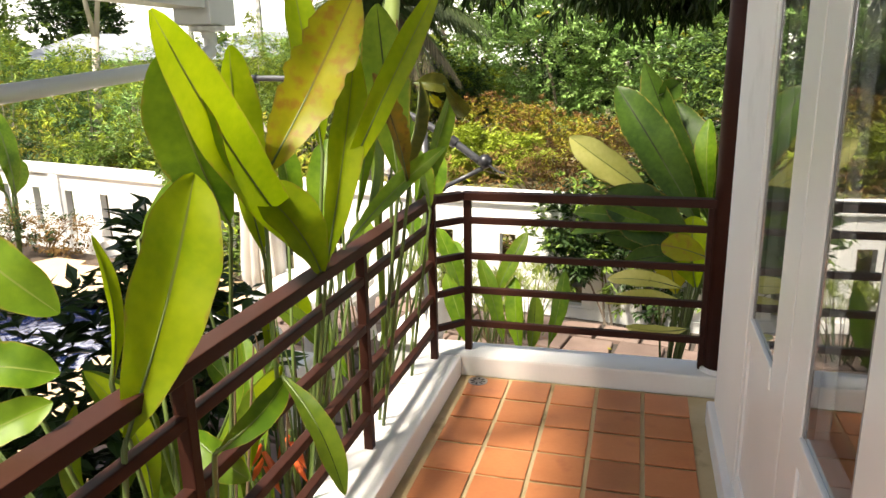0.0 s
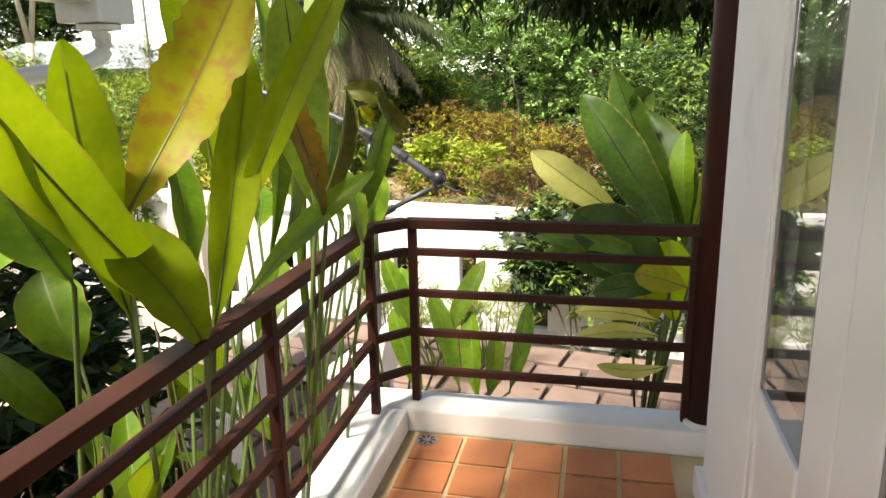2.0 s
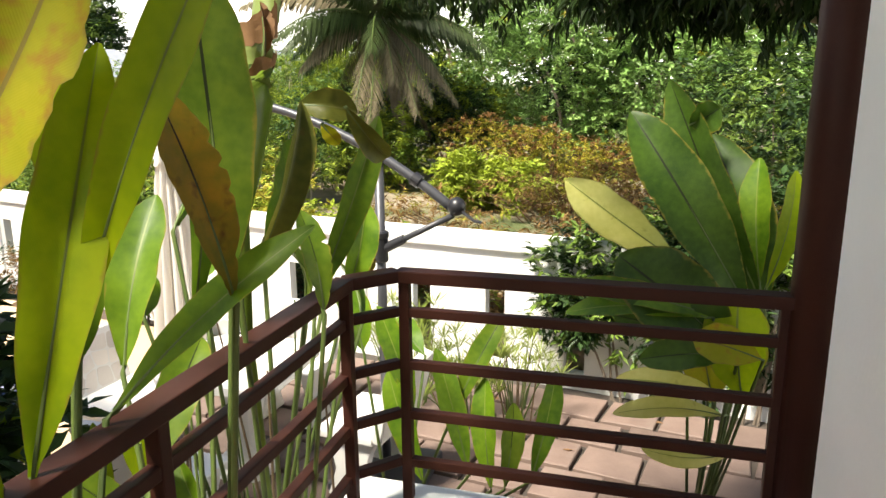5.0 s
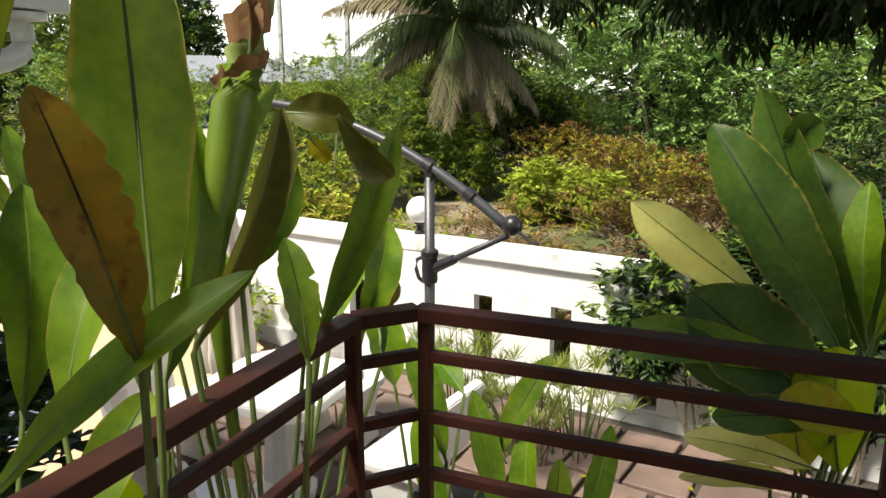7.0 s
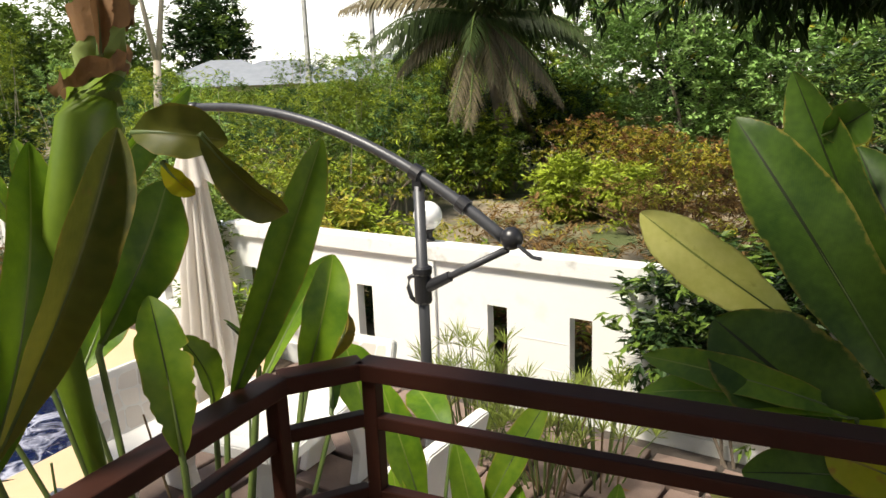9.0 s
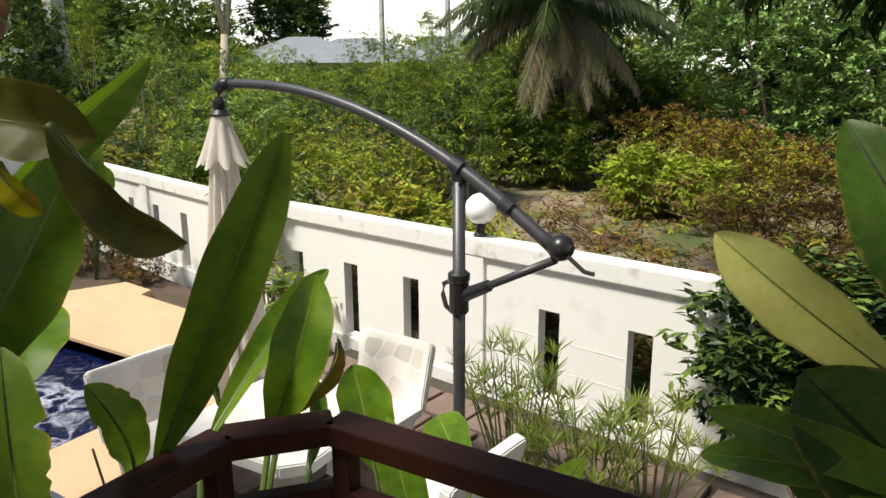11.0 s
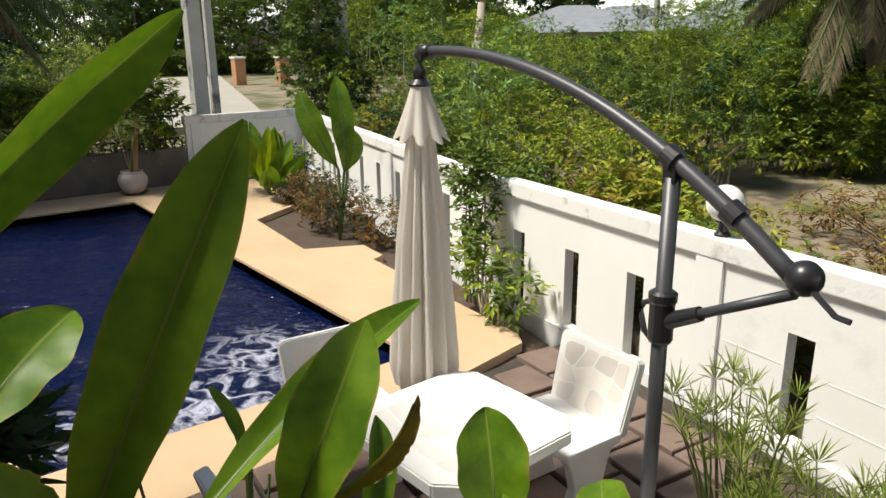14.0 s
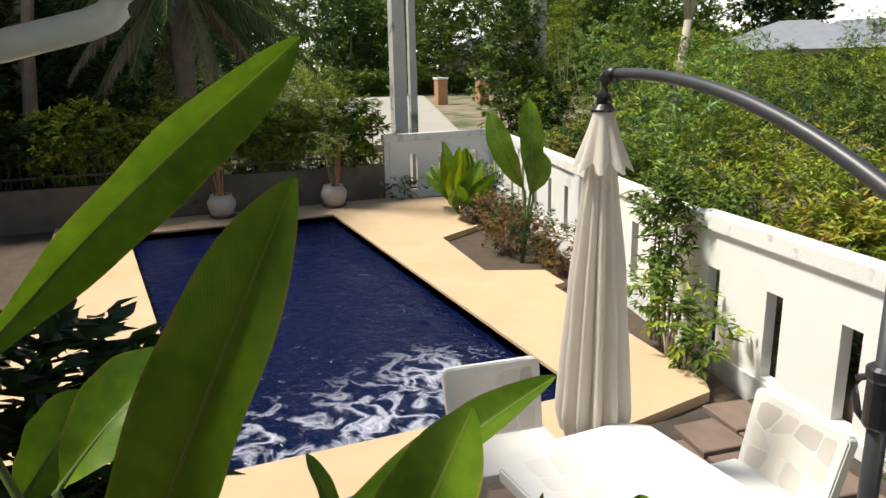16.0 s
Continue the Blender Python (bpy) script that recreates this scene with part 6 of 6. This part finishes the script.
bush("dry_scrub", "tangled brown dry scrub on sandy ground", "scrub", [(-0.9, 9.3, -0.4, 1.0, 0.5, 0.35), (0.4, 8.8, -0.3, 1.0, 0.6, 0.45)], 3800, 0.1, 0.02, "l_brown", GZ, 54, second=("l_dark", 0.3), stems=30, bark="drystem", rad=0.01, shell=0.3)
bush("dark_bush", "dark green bush in the shade of the mango tree", "bush", [(2.0, 10.5, 0.3, 1.6, 1.2, 1.3), (3.2, 9.2, 0.4, 1.5, 1.2, 1.4), (1.9, 13.5, 0.6, 1.8, 1.4, 1.6)], 11000, 0.15, 0.055, "l_dark", GZ, 55, second=("l_green", 0.3), stems=8)
SHRUBS = (
    (-6, 10, 0.15, 1.5, 0.9, 0.85, "l_lime", "l_yellow"), (-8.3, 10.6, 0.2, 1.5, 0.9, 1.00, "l_green", "l_lime"),
    (-10.6, 11.4, 0.15, 1.4, 0.9, 1.00, "l_lime", "l_yellow"), (-6.4, 12.4, 0.2, 1.4, 1, 0.95, "l_green", "l_lime"),
    (-7.5, 15.3, 0.5, 1.8, 1.4, 1.10, "l_lime", "l_green"), (-8.3, 13.6, 0.6, 1.8, 1.2, 0.87, "l_green", "l_lime"),
    (-4.2, 9, -0.2, 1.2, 0.6, 0.50, "l_lime", "l_yellow"), (-2.9, 8.4, -0.35, 0.9, 0.4, 0.35, "l_green", "l_yellow"),
    (-11, 14.6, 0.8, 2, 1.4, 0.69, "l_green", "l_lime"), (-13.2, 13, 0.5, 1.6, 1.2, 1.17, "l_lime", "l_yellow"),
    (-9.2, 17.5, 0.9, 2.4, 1.5, 0.61, "l_lime", "l_green"), (-13.5, 18, 1, 2.6, 1.6, 0.53, "l_green", "l_lime"),
    (-6.9, 8.9, 0, 1, 0.5, 0.60, "l_green", "l_lime"), (-9.2, 9.6, 0, 1, 0.45, 0.60, "l_lime", "l_yellow"),
)
rg = random.Random(58)
for i, (x, y, z, a, b, c, m1, m2) in enumerate(SHRUBS):
    c, s = c * rg.uniform(0.8, 1.05), rg.uniform(0.06, 0.12)
    bush("wild_shrub", "wild yellow-green shrub on the overgrown plot", "shrub", [(x - 0.4 * a, y, z, a * 0.7, b, c), (x + 0.45 * a, y + 0.1, z - 0.1, a * 0.65, b * 0.9, c * rg.uniform(0.5, 0.95))], int(650 / s), s, s * rg.uniform(0.2, 0.36), (m1, "l_blue", m1, m1)[i % 4], GZ, 60 + i, second=(m2, rg.uniform(0.2, 0.5)), stems=9, group="wild shrubs behind the wall", shell=rg.uniform(0.3, 0.6))
for i in range(16):
    x = 2.6 - 1.0 * i
    y = WB + WA * x + 0.62 if x > -4.6 else 7.75 - 0.263 * (x + 4.8) + 0.6
    bush("undergrowth", "low tangled undergrowth against the back of the wall", "undergrowth", [(x, y, -0.42, 0.62, 0.34, 0.42 + 0.25 * (i % 3) * (1 if x < -3 else 0.3))], 2400, 0.1, 0.03, ("l_dark", "l_brown", "l_green")[i % 3], GZ, 200 + i, second=("l_lime", 0.2), stems=8, bark="drystem", rad=0.01, group="undergrowth behind the wall", shell=0.2)
bush("dry_scrub", "tangled brown dry scrub on sandy ground", "scrub", [(-2.0, 9.4, -0.35, 0.9, 0.5, 0.35), (-3.3, 11.2, -0.35, 0.8, 0.5, 0.35), (-0.6, 10.6, -0.05, 1.1, 0.8, 0.65), (0.4, 9.9, 0.1, 1.0, 0.8, 0.75)], 8000, 0.11, 0.025, "l_brown", GZ, 56, second=("l_yellow", 0.25), stems=40, bark="drystem", rad=0.012, shell=0.3)
MORE = ((-5.4, 14.9, 0.2, 1, 0.6, 0.95, "l_green"), (-13.4, 11, 0.35, 0.9, 0.7, 1.10, "l_green"), (-16.2, 6, 0.1, 1.6, 1.6, 1.20, "l_green"), (-16.4, 3.6, 0.3, 1.6, 1.6, 1.36, "l_dark"), (-19.5, 5.6, 0.3, 2, 2, 1.41, "l_green"), (-24.5, 8.2, 0.3, 2.6, 2, 1.49, "l_green"), (-30, 9, 0.6, 3, 2.5, 1.31, "l_dark"),
        (-6.6, 17.2, 0.5, 1.4, 1.2, 1.30, "l_green"), (-4.4, 17.6, 0.8, 1.2, 1.2, 1.02, "l_dark"), (-2.6, 13.3, -0.2, 0.9, 0.7, 0.60, "l_lime"), (-7.4, 19.5, 0.8, 1.8, 1.3, 1.09, "l_dark"),
        (-6.2, 17.5, 0.5, 1.6, 1.2, 1.31, "l_dark"), (-11.5, 20.5, 0.9, 2.4, 1.6, 0.62, "l_lime"), (-16, 16, 0.6, 2.2, 1.6, 1.15, "l_green"), (-16.5, 21.5, 0.9, 2.6, 1.8, 0.63, "l_lime"),
        (-15.2, 24.5, 1, 2.6, 1.8, 0.55, "l_green"), (-10, 24, 1, 2.8, 1.8, 1.04, "l_lime"), (-21.5, 28, 0.9, 3, 2, 0.66, "l_green"), (-26.5, 33, 0.7, 3.4, 2.4, 0.86, "l_lime"))
for i, (x, y, z, a, b, c, m1) in enumerate(MORE):
    bush("wild_shrub", "tall wild green shrub on the overgrown plot", "shrub", [(x - 0.4 * a, y, z, a * 0.7, b, c), (x + 0.45 * a, y + 0.1, z - 0.1, a * 0.65, b * 0.9, c * 0.85)], 8000, 0.08 + 0.0035 * y, 0.026 + 0.001 * y, (m1, "l_blue")[i % 3 == 1], GZ, 240 + i, second=("l_lime", 0.3), stems=9, group="wild shrubs behind the wall", shell=0.35)
bush("climber_column", "dense green climber round the utility pole", "climbing plant", [(-14.2, 10.8, 0.6, 1.0, 0.8, 1.3), (-14.0, 10.8, 2.2, 0.7, 0.6, 1.1)], 7000, 0.13, 0.05, "l_green", GZ, 80, second=("l_dark", 0.4), stems=8)

palm("coconut_palm", "coconut palm with drooping grey-green and dry fronds", (-5.0, 15.9, GZ), (-5.4, 15.65, 2.8), 2.6, 46, 0.6, 81, 0.14, 0.25)
palm("date_palm", "date palm with dark feathery fronds behind the back wall", (-14.6, 4.2, -1.2), (-14.4, 4.3, 3.1), 3.1, 30, 0.5, 82, 0.05, 0.35, 0.2)

# feathery saplings of uneven height that break the skyline
rg = random.Random(91)
for i, (az_, dist, top) in enumerate(((116, 16, 3.2), (118.5, 19, 2.2), (121, 15, 2.6), (123.5, 18, 3.0), (126, 14, 1.2), (129, 12, 0.4), (133, 17, 0.6), (136, 13, 1.8), (138.5, 16, 2.4), (141, 12, 1.6), (143, 18, 3.4), (145.5, 14, 3.0), (148, 19, 5.0), (151, 17, 4.0), (115, 21, 4.2), (119.5, 22, 3.6), (122.5, 24, 4.4), (125, 21, 3.0), (128, 24, 3.2), (117, 13, 1.0), (124, 12, 0.6), (120, 11, 0.0), (127, 10, -1.5), (139, 9.5, -0.5))):
    x, y = -0.27 + dist * math.cos(radians(az_)), 3.35 + dist * math.sin(radians(az_))
    zt = 1.5 + dist * math.tan(radians(top))
    h = rg.uniform(0.5, 0.8)
    w = rg.uniform(0.45, 0.8)
    bush("sapling_tree", "young feathery tree rising over the wild shrubs", "tree", [(x, y, zt - h, w, w, h), (x + rg.uniform(-0.5, 0.5), y + 0.2, zt - 2.1 * h, w * 1.25, w, h), (x + rg.uniform(-0.6, 0.6), y, zt - 0.6 * h, w * 0.5, w * 0.5, h * 0.7)], 3600, rg.uniform(0.07, 0.13), 0.026, ("l_lime", "l_blue", "l_green", "l_bright")[i % 4], GZ, 500 + i, second=(("l_green", "l_lime")[i % 2], 0.35), stems=4, group="saplings behind the wall", shell=0.2, bark="palebark", rad=0.02)
# distant woods that close the view beyond the lane
for i, (x, y, z, a, b, c) in enumerate(((-66, 46, 3.0, 9, 8, 7.5), (-74, 28, 3.5, 9, 9, 9.0), (-78, 10, 4.0, 9, 10, 10.0), (-62, 60, 1.0, 9, 8, 4.0))):
    bush("woods", "distant hazy green woods beyond the lane", "trees", [(x - 0.4 * a, y, z, a * 0.7, b * 0.8, c), (x + 0.45 * a, y + 0.3, z - 0.15 * c, a * 0.7, b * 0.8, c * 0.8)], 12000, 0.9, 0.4, ("l_blue", "l_green")[i % 2], -0.7, 600 + i, second=("l_green", 0.3), stems=3, group="woods beyond the lane", rad=0.2)

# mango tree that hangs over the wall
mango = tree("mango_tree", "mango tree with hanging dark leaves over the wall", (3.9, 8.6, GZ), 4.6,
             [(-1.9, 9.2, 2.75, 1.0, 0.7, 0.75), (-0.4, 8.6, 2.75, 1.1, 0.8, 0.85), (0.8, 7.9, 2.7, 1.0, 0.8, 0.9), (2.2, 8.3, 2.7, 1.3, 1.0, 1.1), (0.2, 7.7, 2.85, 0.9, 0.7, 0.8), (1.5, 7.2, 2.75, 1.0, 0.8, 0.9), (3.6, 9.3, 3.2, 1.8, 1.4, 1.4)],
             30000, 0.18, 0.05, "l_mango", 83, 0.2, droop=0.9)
tree("slim_tree", "young tree with a slender leaning pale trunk", (-9.3, 10.95, GZ), 6.0, [(-8.9, 11.4, 4.6, 1.3, 1.1, 0.9), (-8.6, 11.8, 5.4, 1.2, 1.0, 0.8)], 3500, 0.14, 0.04, "l_lime", 84, 0.075, "palebark")

# ---- dark trees round the garden and on the skyline ----
FAR = (
    (-19, -3, 2.2, 3.5, 3.0, 3.6, "l_dark"), (-17.5, 1.2, 1.6, 2.2, 2.4, 2.8, "l_dark"), (-15.2, -1.0, 0.8, 1.6, 2.2, 2.2, "l_dark"), (-24, 4.0, 2.6, 3.0, 3.0, 4.2, "l_dark"),
    (-8.0, -2.0, 0.6, 2.4, 1.6, 2.0, "l_dark"), (-12, -4.0, 1.2, 3.0, 2.0, 2.6, "l_dark"), (-46, 30, 4.6, 5, 4, 7.0, "l_green"), (-54, 24, 5.0, 6, 5, 8.5, "l_green"),
    (-41, 36, 3.8, 4, 4, 5.6, "l_green"), (-62, 18, 5.0, 6, 5, 8.5, "l_green"), (-44, 8, 4.4, 5, 5, 8.0, "l_dark"), (-46, 58, 1.0, 5, 4, 2.6, "l_green"),
    (-35, 62, 1.0, 5, 4, 2.8, "l_green"), (-17, 48, 2.6, 5, 4, 4.6, "l_green"), (-9, 44, 4.6, 6, 5, 7.5, "l_green"), (0, 40, 4.8, 6, 5, 8.0, "l_dark"),
    (9, 34, 4.6, 6, 5, 8.0, "l_dark"), (14, 24, 3.4, 5, 5, 5.5, "l_dark"), (10, 16, 3.0, 4, 4, 4.5, "l_dark"), (-38, 44, 4.8, 2.6, 2.6, 4.6, "l_dark"), (-1.2, 22.5, 2.2, 3.2, 1.6, 3.4, "l_dark"), (2.5, 21.5, 2.4, 3.4, 1.6, 4.0, "l_dark"), (6.0, 19.5, 2.6, 3.0, 2.0, 4.0, "l_dark"), (-30, 30, 0.2, 3, 2.4, 1.4, "l_lime"), (-24, 24, 0.5, 2.6, 2.2, 1.8, "l_lime"),
    (-20, 20.5, 0.5, 2.4, 2.0, 1.6, "l_green"), (-18, 27, 0.2, 3.0, 2.4, 1.2, "l_blue"), (-12, 30, 1.0, 3.5, 2.5, 2.4, "l_lime"),
)
for i, (x, y, z, a, b, c, m1) in enumerate(FAR):
    s = 0.2 + 0.006 * math.hypot(x, y)
    bush("shade_tree", "dark leafy shade tree beyond the garden", "tree", [(x - 0.4 * a, y, z, a * 0.7, b * 0.8, c), (x + 0.45 * a, y + 0.3, z - 0.15 * c, a * 0.7, b * 0.8, c * 0.8)], 8500, s, s * 0.38, m1, -0.7 if y > 9 else -1.2, 100 + i, second=("l_dark" if x < -6 and y < 6 else "l_green", 0.2), stems=3, group="trees beyond the garden", rad=0.14)

# tall dense trees added, crowns out of view, to shade the far pool corner
for i, (x, y, z, a, b, c) in enumerate(((-15.6, 1.4, 5.2, 2.2, 2.4, 2.0), (-16.4, -2.2, 5.4, 2.4, 2.6, 2.4))):
    bush("tall_tree", "tall dense dark tree added to shade the pool corner", "tree", [(x - 0.4 * a, y, z, a * 0.7, b * 0.8, c), (x + 0.45 * a, y + 0.3, z - 0.15 * c, a * 0.7, b * 0.8, c * 0.8)], 8000, 0.26, 0.11, "l_dark", -1.2, 400 + i, stems=3, group="trees beyond the garden", rad=0.14)

# clipped hedge and dense trees across the lane
for i, (x, y, z, a, b, c, m1) in enumerate(((-52.0, 24.0, 0.2, 1.8, 3.6, 0.95, "l_green"), (-52.0, 17.5, 0.2, 1.6, 3.4, 0.95, "l_green"), (-57.0, 20.5, 3.0, 3.4, 3.6, 4.2, "l_blue"), (-56.0, 32.0, 3.0, 3.4, 3.8, 4.6, "l_green"),
                                            (-46.0, 36.0, 1.6, 2.6, 2.6, 2.8, "l_blue"), (-33.0, 6.0, 2.6, 3.0, 3.4, 4.0, "l_dark"), (-26.0, 1.0, 2.4, 2.6, 3.2, 3.8, "l_dark"), (-21.0, 1.5, 1.4, 1.8, 2.2, 2.6, "l_dark"))):
    bush("lane_tree" if c > 1 else "clipped_hedge", "dense dark tree across the lane" if c > 1 else "clipped green hedge along the lane", "tree" if c > 1 else "hedge", [(x, y - 0.4 * b, z, a, b * 0.7, c), (x + 0.3, y + 0.45 * b, z - 0.1 * c, a * 0.9, b * 0.65, c * 0.85)], 9000, 0.34, 0.13, m1, -0.7, 300 + i, second=("l_green", 0.15), stems=3, group="trees beyond the lane", rad=0.12)

# ---- poles, houses and gate beyond ----
def pole(x, y, h, r, label):
    p = thing("utility_pole", label, "utility pole", "utility poles", at=pose(x, y, -0.7))
    part("shaft", tube(bm_new(), [(0, 0, -0.3), (0, 0, h)], [r * 1.15, r * 0.85], 4, square=True), M["pole"], p)
    part("cross_arm", boxed(-0.9, 0.9, -0.05, 0.05, h - 0.5, h - 0.4), M["pole"], p)


pole(-13.75, 8.1, 8.0, 0.17, "square pale concrete utility pole beside the lane")
pole(-13.87, 8.44, 8.0, 0.09, "square pale concrete utility pole beside the lane")
pole(-15.0, 11.9, 8.0, 0.2, "square pale concrete utility pole beside the lane")
pole(-22.5, 34.0, 8.5, 0.14, "distant concrete utility pole against the sky")
pole(-18.0, 33.0, 8.5, 0.14, "distant concrete utility pole against the sky")


def far_house(x, y, z, w, d, h, rise, turn):
    th = thing("bungalow", "distant pale bungalow with a grey-blue hipped roof", "house", "distant bungalows", at=pose(x, y, z, 0, 0, turn))
    part("wall", boxed(-w / 2, w / 2, -d / 2, d / 2, -0.5, h), M["housewall"], th)
    bm = bm_new()
    e = 0.5
    lo = [bm.verts.new(v) for v in ((-w / 2 - e, -d / 2 - e, h), (w / 2 + e, -d / 2 - e, h), (w / 2 + e, d / 2 + e, h), (-w / 2 - e, d / 2 + e, h))]
    r0, r1 = bm.verts.new((-w / 2 + d / 2, 0, h + rise)), bm.verts.new((w / 2 - d / 2, 0, h + rise))
    for f in ((lo[0], lo[1], r1, r0), (lo[1], lo[2], r1), (lo[2], lo[3], r0, r1), (lo[3], lo[0], r0), tuple(lo[::-1])):
        bm.faces.new(f)
    part("roof", bm, M["houseroof"], th)
    for i in (-1, 0, 1):
        wn_ = part("window", boxed(i * w * 0.3 - 0.6, i * w * 0.3 + 0.6, -d / 2 - 0.03, -d / 2 + 0.02, 0.9, 2.0), M["gasket"], th)
        part("sill", boxed(i * w * 0.3 - 0.7, i * w * 0.3 + 0.7, -d / 2 - 0.1, -d / 2 - 0.031, 0.82, 0.9), M["white"], wn_)


far_house(-28.5, 39.5, -0.6, 9, 7, 2.5, 1.5, 30)
far_house(-34.5, 41.5, -0.6, 9, 7, 2.6, 1.7, 35)
far_house(-23.5, 44.0, -0.6, 9, 7, 2.6, 1.6, 20)
far_house(-66.0, 36.5, -0.6, 10, 7, 2.9, 1.8, 60)
for x, y in ((-37.2, 18.8), (-36.4, 20.9)):
    g_ = thing("gate_pillar", "orange painted gate pillar across the lane", "gate pillar", "gate pillars", at=pose(x, y, -0.62))
    part("shaft", box(bm_new(), -0.28, 0.28, -0.28, 0.28, 0, 1.35, 0.02), M["orange"], g_)
    part("cap", box(bm_new(), -0.33, 0.33, -0.33, 0.33, 1.35, 1.45, 0.02), M["white"], g_)

# dry leaves lying on the paving
rg = random.Random(77)
for i in range(22):
    x, y = rg.uniform(-2.2, 0.9), rg.uniform(4.3, 6.4)
    if y > WB + WA * x - 0.4:
        continue
    bm = bm_new()
    leaf_card(bm, Vector((0, 0, 0.004)), rg, 0.07, 0.03, 0.0, Vector((1, 0, 0)))
    for v in bm.verts:
        v.co.z = 0.004 + 0.25 * abs(v.co.z)
    me = bpy.data.meshes.new("fallen_leaf")
    bm.to_mesh(me)
    bm.free()
    me.materials.append(M["dryleaf"] if i % 3 else M["l_yellow"])
    lf = tagged(new("fallen_leaf", me), "small dry brown leaf fallen on the paving", "leaf", "fallen leaves on the paving")
    lf.matrix_world = pose(x, y, G + 0.002, 0, 0, rg.uniform(0, 360))


# ---- veranda tiles ----
floor_ob = bpy.data.objects["floor"]
tm = bmesh.new()
box(tm, -0.0985, 0.0985, -0.1015, 0.1015, -0.008, 0.0, 0.004)
tile_me = bpy.data.meshes.new("tile")
tm.to_mesh(tile_me)
tm.free()
tile_me.materials.append(M["tile"])
rg = random.Random(11)
for i in range(5):
    for j in range(29):
        t = new("tile", tile_me)
        t.parent = floor_ob
        t.matrix_world = pose(-0.735 + 0.2145 * (i + 0.5), 3.385 - 0.22 * (j + 0.5), -0.002 + rg.uniform(-0.0012, 0.0012), rg.uniform(-0.25, 0.25), rg.uniform(-0.25, 0.25), rg.uniform(-0.5, 0.5))

# ---- sandstone paving ----
paving = thing("pavement", "reddish sandstone paving stones with dark joints", "paving", kind="structure")
meshes = []
for k in range(10):
    w, h = 0.4, 0.36
    bm = bmesh.new()
    jit = lambda: rg.uniform(-0.014, 0.014)
    pts = [(-w / 2 + 0.014 + jit(), -h / 2 + 0.014 + jit()), (w / 2 - 0.014 + jit(), -h / 2 + 0.014 + jit()), (w / 2 - 0.014 + jit(), h / 2 - 0.014 + jit()), (-w / 2 + 0.014 + jit(), h / 2 - 0.014 + jit())]
    prism(bm, pts, -0.05, 0.0)
    bmesh.ops.bevel(bm, geom=[e for e in bm.edges if all(v.co.z > -0.01 for v in e.verts)], offset=0.007, segments=1, affect="EDGES")
    me = bpy.data.meshes.new("paving_stone")
    bm.to_mesh(me)
    bm.free()
    me.materials.append(M["paver"])
    meshes.append(me)
ang = math.degrees(math.atan(WA))
u, v = Vector((1, WA, 0)).normalized(), Vector((-WA, 1, 0)).normalized()
count = 0
for j in range(-1, 15):
    for i in range(-13, 10):
        p = Vector((-1.2, 6.8, 0)) + u * (0.41 * (i + (0.5 if j % 2 else 0) + rg.uniform(-0.03, 0.03))) - v * (0.37 * j + 0.24)
        if p.x > 1.6 or p.y < 2.2 or (p.y < 3.8 and p.x > -1.15) or p.x < -3.72 or p.y > WB + WA * p.x - 0.1:
            continue
        s = new("paving_stone", meshes[rg.randrange(10)])
        s.parent = paving
        s.matrix_world = pose(p.x, p.y, G + rg.uniform(-0.006, 0.004), rg.uniform(-0.6, 0.6), rg.uniform(-0.6, 0.6), ang + rg.uniform(-1.2, 1.2) + (180 if rg.random() < 0.5 else 0))
        count += 1
